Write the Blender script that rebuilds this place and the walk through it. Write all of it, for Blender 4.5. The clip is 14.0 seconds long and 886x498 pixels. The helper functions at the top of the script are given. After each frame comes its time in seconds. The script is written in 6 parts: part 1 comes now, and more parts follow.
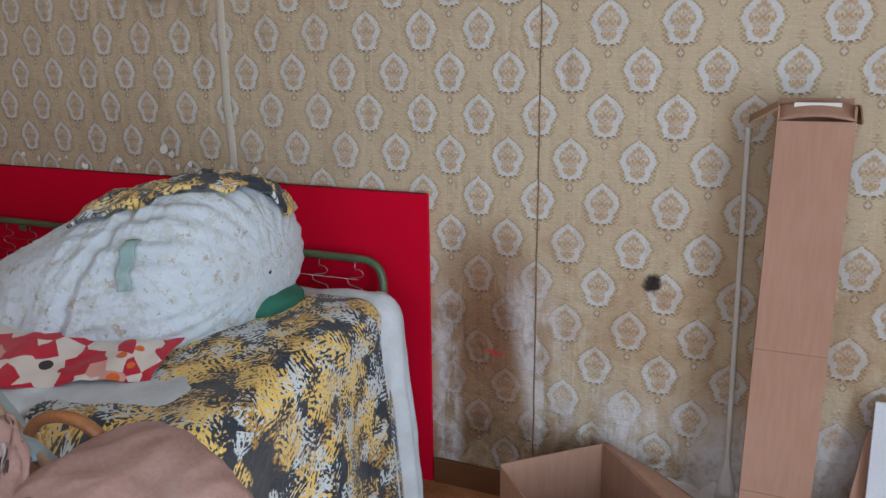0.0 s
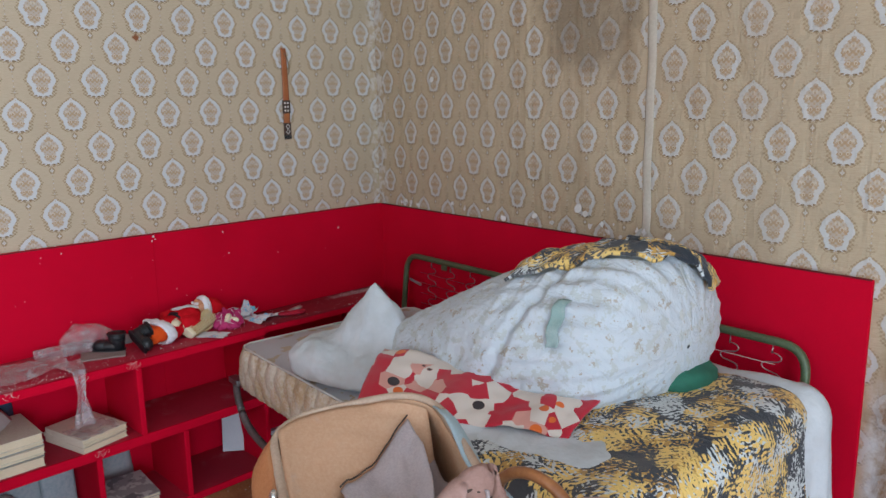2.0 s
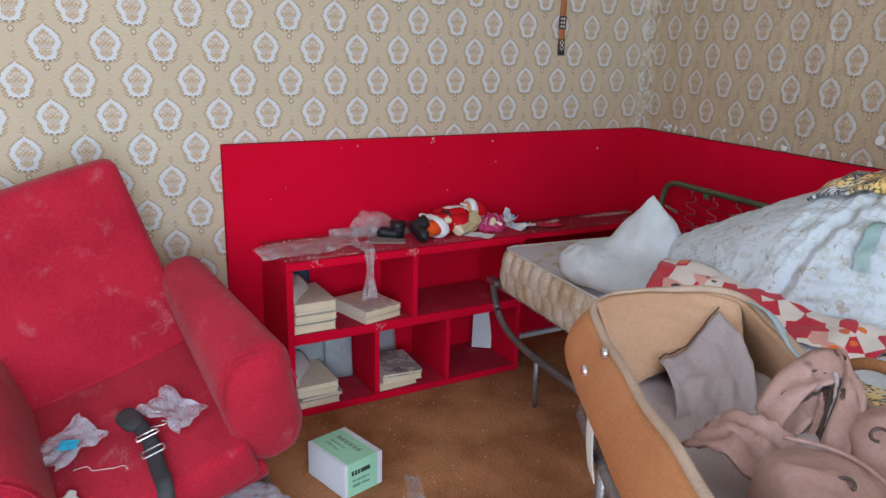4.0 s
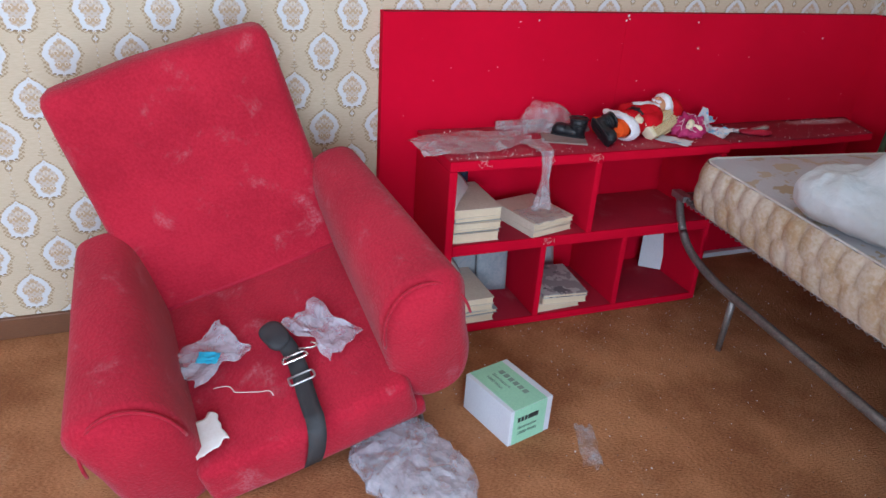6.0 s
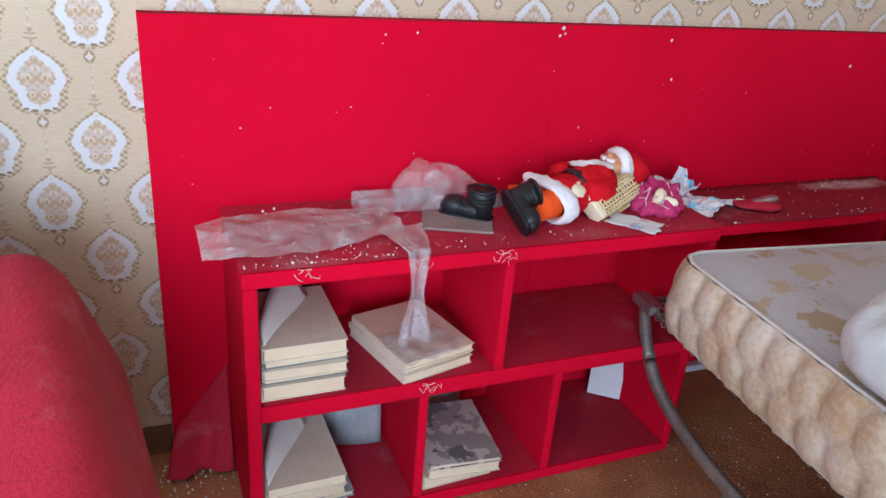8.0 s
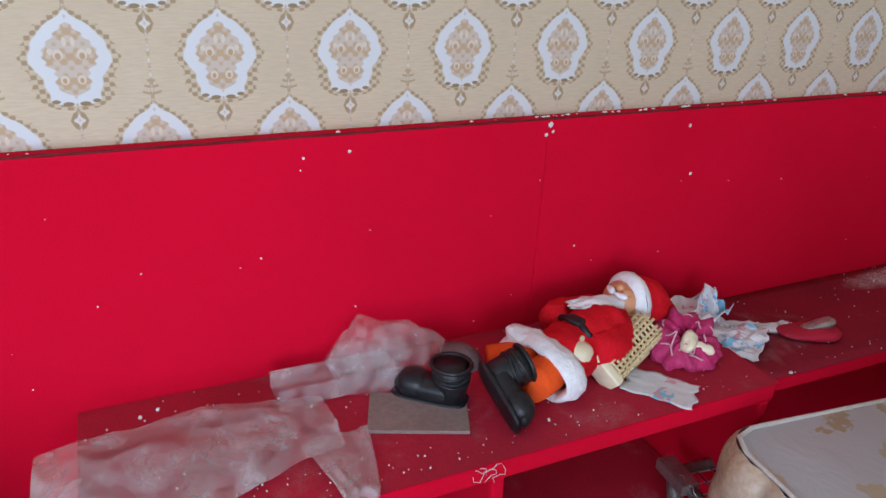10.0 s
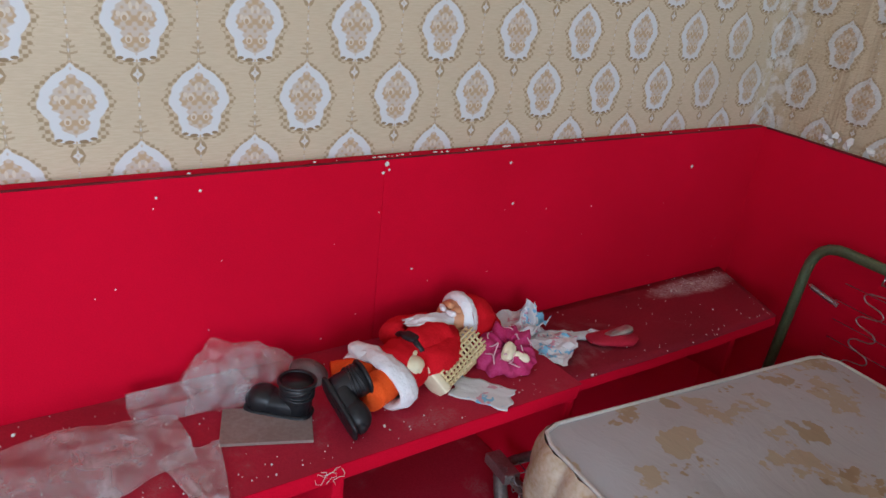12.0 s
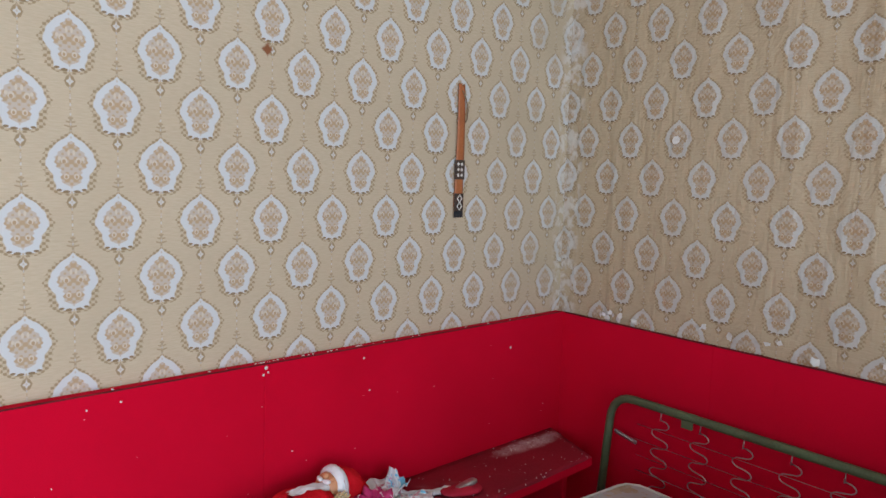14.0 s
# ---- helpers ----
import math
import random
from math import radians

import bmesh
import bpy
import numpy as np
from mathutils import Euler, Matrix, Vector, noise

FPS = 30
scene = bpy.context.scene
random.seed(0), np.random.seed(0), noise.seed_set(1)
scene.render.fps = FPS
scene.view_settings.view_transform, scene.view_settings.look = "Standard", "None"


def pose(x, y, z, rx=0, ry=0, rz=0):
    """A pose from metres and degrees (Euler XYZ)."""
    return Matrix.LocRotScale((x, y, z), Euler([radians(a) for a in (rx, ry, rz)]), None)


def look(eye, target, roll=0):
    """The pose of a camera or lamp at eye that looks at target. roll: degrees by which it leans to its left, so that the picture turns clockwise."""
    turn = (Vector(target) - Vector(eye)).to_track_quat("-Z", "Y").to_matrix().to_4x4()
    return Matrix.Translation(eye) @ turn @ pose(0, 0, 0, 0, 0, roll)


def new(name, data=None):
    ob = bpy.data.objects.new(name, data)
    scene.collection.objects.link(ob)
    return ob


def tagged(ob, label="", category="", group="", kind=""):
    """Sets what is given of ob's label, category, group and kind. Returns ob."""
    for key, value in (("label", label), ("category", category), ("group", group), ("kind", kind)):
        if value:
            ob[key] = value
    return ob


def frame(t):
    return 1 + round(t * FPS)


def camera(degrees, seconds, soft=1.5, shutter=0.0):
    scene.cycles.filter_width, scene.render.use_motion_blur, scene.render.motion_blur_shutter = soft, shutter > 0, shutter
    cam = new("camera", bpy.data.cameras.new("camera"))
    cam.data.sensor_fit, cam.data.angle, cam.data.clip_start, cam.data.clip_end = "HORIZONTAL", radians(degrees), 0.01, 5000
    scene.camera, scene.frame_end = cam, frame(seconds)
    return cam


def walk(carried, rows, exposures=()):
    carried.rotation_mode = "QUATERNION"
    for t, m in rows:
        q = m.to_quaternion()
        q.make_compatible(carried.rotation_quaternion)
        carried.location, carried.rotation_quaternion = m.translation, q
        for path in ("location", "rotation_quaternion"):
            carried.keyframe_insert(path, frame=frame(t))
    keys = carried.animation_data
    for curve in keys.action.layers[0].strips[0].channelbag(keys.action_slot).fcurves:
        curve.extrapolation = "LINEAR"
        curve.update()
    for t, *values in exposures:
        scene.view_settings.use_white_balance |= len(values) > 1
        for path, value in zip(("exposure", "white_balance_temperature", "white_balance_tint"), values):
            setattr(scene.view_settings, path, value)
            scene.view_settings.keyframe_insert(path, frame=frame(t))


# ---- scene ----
cam = camera(61.9, 14.0)
EXPOSURES = [(0, -0.25, 5700, 10), (1, 0.0, 5700, 10), (3, 0.08, 5700, 10), (4.2, 0.23, 5600, 10), (6.3, 0.45, 5400, 12), (7.5, 0.72, 5400, 12), (8.2, 0.78, 5400, 12), (9.2, 0.64, 5400, 12), (11.5, 0.25, 5500, 11), (12.5, 0.38, 5600, 10), (13, 0.30, 5650, 10), (14, 0.31, 5700, 10)]
PATH = [
    (0, (0.812, 0.784, 1.455), (0.233, 2.626, 0.934), -0.8),
    (0.5, (0.788, 0.77, 1.473), (-0.065, 2.509, 0.975), -2.0),
    (1, (0.738, 0.749, 1.474), (-0.298, 2.394, 1.004), -2.5),
    (1.5, (0.674, 0.727, 1.505), (-0.535, 2.257, 1.061), -1.9),
    (2, (0.629, 0.7, 1.513), (-0.749, 2.099, 1.131), -0.9),
    (2.5, (0.606, 0.669, 1.511), (-0.913, 1.922, 1.162), -0.5),
    (3, (0.596, 0.645, 1.493), (-1.028, 1.761, 1.151), -0.1),
    (3.5, (0.579, 0.57, 1.451), (-1.113, 1.567, 1.071), 0.3),
    (4, (0.556, 0.433, 1.405), (-1.119, 1.386, 0.872), 1.5),
    (4.2, (0.545, 0.392, 1.389), (-1.116, 1.332, 0.789), 1.6),
    (6.3, (-0.068, 0.39, 1.371), (-1.732, 1.063, 0.489), 4.1),
    (6.5, (-0.131, 0.405, 1.368), (-1.791, 1.09, 0.487), 4.0),
    (7, (-0.373, 0.616, 1.303), (-2.02, 1.337, 0.427), 4.6),
    (7.5, (-0.6, 0.928, 1.278), (-2.249, 1.658, 0.415), 4.8),
    (8, (-0.756, 1.063, 1.215), (-2.431, 1.793, 0.404), 4.7),
    (8.5, (-0.922, 1.137, 1.191), (-2.602, 1.876, 0.397), 4.1),
    (9, (-1.072, 1.191, 1.251), (-2.744, 1.945, 0.454), 3.2),
    (9.2, (-1.118, 1.204, 1.274), (-2.786, 1.967, 0.477), 2.9),
    (11.5, (-1.284, 1.428, 1.359), (-2.841, 2.383, 0.545), 5.5),
    (12, (-1.106, 1.274, 1.422), (-2.588, 2.366, 0.64), 6.4),
    (12.5, (-0.991, 1.179, 1.507), (-2.372, 2.435, 0.79), 5.2),
    (13, (-0.9, 1.093, 1.572), (-2.327, 2.413, 1.098), 4.1),
    (13.5, (-0.77, 1.042, 1.541), (-2.239, 2.381, 1.313), 3.4),
    (14, (-0.683, 1.033, 1.509), (-2.109, 2.421, 1.301), 1.9),
]
walk(cam, [(t, look(eye, target, roll)) for t, eye, target, roll in PATH], EXPOSURES)

# ---- light ----
world = bpy.data.worlds.new("sky")
scene.world = world
world.use_nodes = True
wn = world.node_tree.nodes
sky = wn.new("ShaderNodeTexSky")
sky.sky_type, sky.sun_disc = "NISHITA", False
sky.sun_elevation, sky.sun_rotation = radians(35), radians(60)
wn["Background"].inputs["Strength"].default_value = 0.12
world.node_tree.links.new(sky.outputs[0], wn["Background"].inputs[0])

sun_data = bpy.data.lights.new("sun", "SUN")
sun_data.energy, sun_data.angle, sun_data.color = 0.8, radians(12), (1.0, 0.96, 0.9)
new("sun", sun_data).matrix_world = look((5, 6, 6), (0, 0, 0))


def window_light(name, eye, target, w, h, watts):
    """Stands in for the overcast sky seen through a window's opening."""
    data = bpy.data.lights.new(name, "AREA")
    data.shape, data.size, data.size_y, data.energy, data.color = "RECTANGLE", w, h, watts, (0.84, 0.93, 1.0)
    ob = new(name, data)
    ob.matrix_world = look(eye, target)
    return ob


window_light("daylight_east", (2.36, 0.15, 1.16), (0, 0.15, 1.10), 1.7, 2.1, 108)
window_light("daylight_south", (0.1, -1.66, 1.62), (0.0, 3, 1.2), 1.5, 1.4, 26)

# ---- node helpers ----


class Val:
    """A socket or number in a material's node tree, with arithmetic."""

    def __init__(self, tree, s):
        self.t, self.s = tree, s

    def op(self, kind, *others, clamp=False):
        n = self.t.nodes.new("ShaderNodeMath")
        n.operation, n.use_clamp = kind, clamp
        for i, o in enumerate((self, *others)):
            o = o.s if isinstance(o, Val) else o
            if isinstance(o, (int, float)):
                n.inputs[i].default_value = o
            else:
                self.t.links.new(o, n.inputs[i])
        return Val(self.t, n.outputs[0])

    def __add__(self, o): return self.op("ADD", o)
    def __sub__(self, o): return self.op("SUBTRACT", o)
    def __mul__(self, o): return self.op("MULTIPLY", o)
    def __truediv__(self, o): return self.op("DIVIDE", o)
    def abs(self): return self.op("ABSOLUTE")
    def max(self, o): return self.op("MAXIMUM", o)
    def min(self, o): return self.op("MINIMUM", o)
    def inv(self): return Val(self.t, 1.0).op("SUBTRACT", self)
    def sin(self): return self.op("SINE")
    def wrap(self, p): return self.op("WRAP", p / 2, -p / 2)

    def step(self, lo, hi):
        """0 below lo, 1 above hi, smooth between."""
        n = self.t.nodes.new("ShaderNodeMapRange")
        n.interpolation_type = "SMOOTHSTEP"
        self.t.links.new(self.s, n.inputs[0])
        flip = lo > hi
        n.inputs[1].default_value, n.inputs[2].default_value = min(lo, hi), max(lo, hi)
        n.inputs[3].default_value, n.inputs[4].default_value = (1, 0) if flip else (0, 1)
        return Val(self.t, n.outputs[0])

    def ramp(self, stops):
        n = self.t.nodes.new("ShaderNodeValToRGB")
        e = n.color_ramp.elements
        while len(e) < len(stops):
            e.new(0.5)
        for el, (p, v) in zip(e, stops):
            el.position = p
            el.color = (*v, 1) if isinstance(v, tuple) else (v, v, v, 1)
        self.t.links.new(self.s, n.inputs[0])
        return Val(self.t, n.outputs[0])


def mix(tree, f, a, b):
    n = tree.nodes.new("ShaderNodeMix")
    n.data_type = "RGBA"
    for i, v in ((0, f), (6, a), (7, b)):
        v = v.s if isinstance(v, Val) else v
        if isinstance(v, tuple):
            n.inputs[i].default_value = (*v, 1)
        elif isinstance(v, (int, float)):
            n.inputs[i].default_value = v
        else:
            tree.links.new(v, n.inputs[i])
    return Val(tree, n.outputs[2])


def tint(tree, f, a, b):
    """Multiplies a by the colour b, which darkens it and keeps its print."""
    c = mix(tree, f, a, b)
    c.s.node.blend_type = "MULTIPLY"
    return c


def start(name, rough=0.8, metal=0.0, sheen=0.0):
    m = bpy.data.materials.new(name)
    m.use_nodes = True
    t = m.node_tree
    b = t.nodes["Principled BSDF"]
    b.inputs["Roughness"].default_value, b.inputs["Metallic"].default_value = rough, metal
    b.inputs["Sheen Weight"].default_value = sheen
    co = t.nodes.new("ShaderNodeTexCoord").outputs["Object"]
    return m, t, b, co


def scaled(t, co, s):
    n = t.nodes.new("ShaderNodeMapping")
    n.inputs["Scale"].default_value = s
    t.links.new(co, n.inputs[0])
    return n.outputs[0]


def grain(t, co, scale, detail=3.0, rough=0.55, dist=0.0):
    n = t.nodes.new("ShaderNodeTexNoise")
    n.inputs["Scale"].default_value, n.inputs["Detail"].default_value = scale, detail
    n.inputs["Roughness"].default_value, n.inputs["Distortion"].default_value = rough, dist
    t.links.new(co, n.inputs[0])
    return Val(t, n.outputs[0])


def cells(t, co, scale, feature="F1", out=0):
    n = t.nodes.new("ShaderNodeTexVoronoi")
    n.feature, n.inputs["Scale"].default_value = feature, scale
    t.links.new(co, n.inputs[0])
    return Val(t, n.outputs[out])


def finish(t, b, colour, height=None, strength=0.3, depth=0.002, rough=None):
    t.links.new(colour.s, b.inputs["Base Color"])
    if height is not None:
        n = t.nodes.new("ShaderNodeBump")
        n.inputs["Strength"].default_value, n.inputs["Distance"].default_value = strength, depth
        t.links.new(height.s, n.inputs["Height"])
        t.links.new(n.outputs[0], b.inputs["Normal"])
    if rough is not None:
        t.links.new(rough.s, b.inputs["Roughness"])


def surface(name, c1, c2, scale=6.0, fine=120.0, rough=0.8, metal=0.0, bump=0.25, depth=0.002, dust=0.0, dust_colour=(0.5, 0.45, 0.42), sheen=0.0, stretch=(1, 1, 1), gloss=0.5):
    """Two colours mixed by large and fine grain, fine relief, and some pale dust."""
    m, t, b, co = start(name, rough, metal, sheen)
    b.inputs["Specular IOR Level"].default_value = gloss
    big, small = grain(t, co, scale, 4), grain(t, scaled(t, co, stretch), fine, 3)
    c = mix(t, (big * 0.6 + small * 0.4).step(0.35, 0.65), c1, c2)
    if dust:
        d = grain(t, co, scale * 1.7, 5, 0.65, 0.4).step(0.56, 0.74) * small.step(0.3, 0.6) * dust
        c = mix(t, d, c, dust_colour)
    finish(t, b, c, small + big * 0.5, bump, depth, small.step(0.2, 0.8) * 0.16 + (rough - 0.08))
    return m


def wallpaper(name, u0, z0, pu, pz, stained):
    """Tan woven-look paper with a half-drop print of white cartouches in gold scrolls."""
    m, t, b, co = start(name, 0.75)
    sep = t.nodes.new("ShaderNodeSeparateXYZ")
    t.links.new(co, sep.inputs[0])
    u, z = Val(t, sep.outputs[0]), Val(t, sep.outputs[2])
    wob = grain(t, co, 3.0, 2) - 0.5
    if stained:
        # three strips, hung a little apart from one another
        s1, s2 = u.step(1.598, 1.602), u.step(2.711, 2.713)
        rows = [((u - a) * (pu / b) + u0, (z - c) * (pz / d) + z0) for a, b, c, d in ((1.055, 0.1813, 1.267, 0.2431), (1.0394, 0.1855, 1.2655, 0.2466), (0.9969, 0.1903, 1.269, 0.2502))]
        u, z = (p + (q - p) * s1 + (r - q) * s2 for p, q, r in zip(*rows))
        u = u + wob * 0.006
    xa, za = (u - u0).wrap(pu), (z - z0).wrap(pz)
    xb, zb = (u - (u0 + pu / 2)).wrap(pu), (z - (z0 + pz / 2)).wrap(pz)
    da = (xa * xa) * (1 / 0.06 ** 2) + (za * za) * (1 / 0.085 ** 2)
    db = (xb * xb) * (1 / 0.06 ** 2) + (zb * zb) * (1 / 0.085 ** 2)
    pick = (da - db).op("GREATER_THAN", 0.0)
    x = (xa + (xb - xa) * pick).abs()
    z = za + (zb - za) * pick
    zn = z * 5.0 + 0.5

    def outline(stops):
        return zn.ramp([(0.5 + 5.0 * p, w / 0.06) for p, w in sorted(stops)]) * 0.06

    white_w = outline([(-0.0605, 0.0), (-0.058, 0.016), (-0.055, 0.028), (-0.046, 0.030), (-0.022, 0.036), (-0.011, 0.043), (-0.004, 0.0495), (0.004, 0.0475), (0.018, 0.044), (0.034, 0.034), (0.046, 0.020), (0.054, 0.008), (0.061, 0.0)])
    gold_w = outline([(-0.066, 0.0), (-0.063, 0.022), (-0.056, 0.040), (-0.044, 0.047), (-0.026, 0.049), (-0.010, 0.054), (-0.002, 0.0595), (0.008, 0.056), (0.022, 0.052), (0.040, 0.039), (0.052, 0.022), (0.060, 0.009), (0.067, 0.0)])
    core_w = outline([(-0.047, 0.0), (-0.043, 0.012), (-0.033, 0.0205), (-0.022, 0.019), (-0.014, 0.020), (-0.006, 0.029), (0.008, 0.032), (0.019, 0.027), (0.026, 0.020), (0.033, 0.014), (0.042, 0.005), (0.046, 0.0)])
    curl = ((z * 520.0).sin() * (x * 430.0 + 1.0).sin())
    soft = 0.0016
    white = (x - white_w - (z * 330.0).sin() * 0.0010).step(soft, -soft)
    gold = (x - gold_w - (z * 480.0).sin() * 0.0022).step(soft, -soft) * white.inv()
    gold = gold * (curl.step(-0.25, 0.35) * 0.92 + 0.06)
    core = (x - core_w - (z * 620.0).sin() * 0.0016).step(soft, -soft)

    def spot(px, pz_, rx, rz):
        ex, ez = (x - px) * (1 / rx), (z - pz_) * (1 / rz)
        return (ex * ex + ez * ez).step(1.0, 0.45)

    pale = spot(0.014, 0.006, 0.007, 0.008).max(spot(0.010, -0.026, 0.006, 0.007)).max(spot(0.005, 0.022, 0.003, 0.007)).max(spot(0.0225, 0.010, 0.004, 0.005))
    tan2 = spot(0.014, 0.004, 0.004, 0.005).max(spot(0.010, -0.027, 0.003, 0.004))
    lip = spot(0.010, -0.057, 0.008, 0.0035).max(spot(0.024, -0.0535, 0.006, 0.003))
    drop = (x * (1 / 0.0125) + (z + 0.079).abs() * (1 / 0.018)) + (x * 700.0).sin() * 0.08
    pendant = drop.step(1.05, 0.9) * drop.step(0.45, 0.6)
    pendant_in = drop.step(0.55, 0.4)
    finial = (x - 0.0022).step(0.001, -0.001) * (z - 0.081).abs().step(0.015, 0.013)
    for zz, ww in ((0.074, 0.012), (0.083, 0.009), (0.091, 0.005)):
        finial = finial.max((x - ww).step(0.0012, -0.0012) * (z - zz - x * 0.25).abs().step(0.0022, 0.0010))
    thread = grain(t, scaled(t, co, (40, 40, 420)), 1.0, 3, 0.6)
    blotch = grain(t, co, 2.2, 5, 0.6, 0.3)
    ground = mix(t, thread.step(0.3, 0.7), (0.53, 0.435, 0.295), (0.60, 0.505, 0.355))
    ground = mix(t, blotch.step(0.35, 0.75) * 0.6, ground, (0.50, 0.41, 0.28))
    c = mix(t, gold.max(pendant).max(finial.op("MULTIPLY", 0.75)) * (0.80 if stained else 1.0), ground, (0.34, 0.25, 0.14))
    lace = ((z * 410.0).sin() * ((x * 380.0).op("COSINE")) + (z * 190.0 + 1.1).sin() * 0.6).step(-0.55, 0.75)
    c = mix(t, white.max(pendant_in * 0.8), c, (0.62, 0.635, 0.635))
    c = mix(t, core * (lace * 0.40 + 0.58), c, (0.47, 0.335, 0.19))
    c = mix(t, pale * core, c, (0.62, 0.55, 0.44))
    c = mix(t, tan2 * core, c, (0.44, 0.31, 0.175))
    c = mix(t, lip, c, (0.26, 0.185, 0.095))
    if stained:
        u2, z2 = Val(t, sep.outputs[0]), Val(t, sep.outputs[2])
        g1, g2, g3 = grain(t, co, 1.7, 6, 0.62, 0.5), grain(t, co, 5.5, 6, 0.65, 0.6), grain(t, co, 26.0, 4, 0.6)
        faded = (g1 + g2 * 0.35).step(0.60, 0.84)
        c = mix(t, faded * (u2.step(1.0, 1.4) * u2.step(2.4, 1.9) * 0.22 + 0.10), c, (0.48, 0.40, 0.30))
        # Brown discolouring, with the dimmer light on this wall put into both tints.
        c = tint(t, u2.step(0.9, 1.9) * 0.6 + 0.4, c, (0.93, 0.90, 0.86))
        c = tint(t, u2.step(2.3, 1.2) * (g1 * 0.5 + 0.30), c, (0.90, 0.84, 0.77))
        drip = grain(t, scaled(t, co, (9, 9, 0.7)), 1.0, 5, 0.6, 0.3)
        damp = drip.step(0.50, 0.66) * z2.step(1.0, 1.5) * u2.step(2.0, 1.5)
        c = tint(t, damp * u2.step(0.5, 1.1) * 0.6, c, (0.66, 0.58, 0.48))
        soot = ((u2 - 1.33) * 3.4) * ((u2 - 1.33) * 3.4) + ((z2 - 1.88) * 2.9) * ((z2 - 1.88) * 2.9)
        c = mix(t, (soot + g2 * 2.6 - 1.3).step(0.9, 0.1) * 0.55, c, (0.15, 0.11, 0.07))
        low = z2.step(0.82, 0.35) * u2.step(2.2, 2.45)
        c = tint(t, z2.step(0.42, 0.22) * u2.step(2.2, 2.45) * g2.step(0.30, 0.55), c, (0.50, 0.42, 0.34))
        patch = ((u2 - 2.56) * 4.6) * ((u2 - 2.56) * 4.6) + ((z2 - 0.55) * 2.4) * ((z2 - 0.55) * 2.4)
        c = tint(t, (patch + g2 * 1.6 - 0.8).step(1.2, 0.2) * 0.95, c, (0.52, 0.38, 0.30))
        c = tint(t, (patch * 3.0 + g2 * 2.4 - 1.2).step(1.0, 0.1) * 0.7, c, (0.62, 0.48, 0.40))
        wash = z2.step(1.15, 0.75) * u2.step(2.1, 2.5) * g2.step(0.42, 0.60)
        c = tint(t, wash * 0.6, c, (0.78, 0.62, 0.50))
        streak = grain(t, scaled(t, co, (7, 7, 2.2)), 1.0, 5, 0.6, 0.5)
        bands = ((u2 - 2.415) * 22.0).abs().step(1.4, 0.4).max(((u2 - 2.735) * 11.0 + (z2 - 0.5) * 2.0).abs().step(1.2, 0.3)).max(u2.step(2.86, 3.0) * z2.step(0.5, 0.35))
        salt = z2.step(0.86, 0.62) * bands * (streak + g2 * 0.4).step(0.58, 0.76) * g3.step(0.10, 0.6)
        c = mix(t, salt * 0.75, c, (0.70, 0.69, 0.69))
        c = mix(t, low * (g1 + g3 * 0.3).step(0.62, 0.76) * u2.step(2.7, 2.9) * 0.4, c, (0.70, 0.69, 0.69))
        chips = u2.step(0.05, 0.01) * g3.step(0.45, 0.6)
        c = mix(t, chips * 0.7, c, (0.70, 0.68, 0.64))
        burn = ((u2 - 3.055) * 26.0) * ((u2 - 3.055) * 26.0) + ((z2 - 0.797) * 24.0) * ((z2 - 0.797) * 24.0)
        c = mix(t, (burn + g3 * 1.5 - 0.7).step(0.7, 0.15), c, (0.022, 0.012, 0.008))
        smear = ((z2 - 0.512 - (u2 - 2.57) * -0.08) * 90.0).abs() + ((u2 - 2.575).abs() * 15.0)
        c = mix(t, (smear + g3 * 0.8 - 0.4).step(1.0, 0.5), c, (0.42, 0.03, 0.02))
        finish(t, b, c, g2 * 3.0 + g1 * 5.0 + drip * 3.0 + thread * 0.3 + white * 0.12, 0.7, 0.008)
    else:
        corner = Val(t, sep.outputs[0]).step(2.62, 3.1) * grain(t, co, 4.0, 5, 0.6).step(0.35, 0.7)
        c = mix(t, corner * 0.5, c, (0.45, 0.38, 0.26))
        rust = ((Val(t, sep.outputs[0]) - 1.992) * 55.0).abs() + ((Val(t, sep.outputs[2]) - 1.79) * 45.0).abs()
        c = mix(t, (rust + grain(t, co, 60.0) * 0.8 - 0.4).step(1.0, 0.5), c, (0.25, 0.09, 0.03))
        chips = Val(t, sep.outputs[0]).step(3.14, 3.19) * grain(t, co, 30.0, 5, 0.65, 0.4).step(0.46, 0.60)
        c = mix(t, chips * 0.7, c, (0.70, 0.68, 0.64))
        finish(t, b, c, thread * 0.5 + white * 0.3, 0.35, 0.0012)
    return m


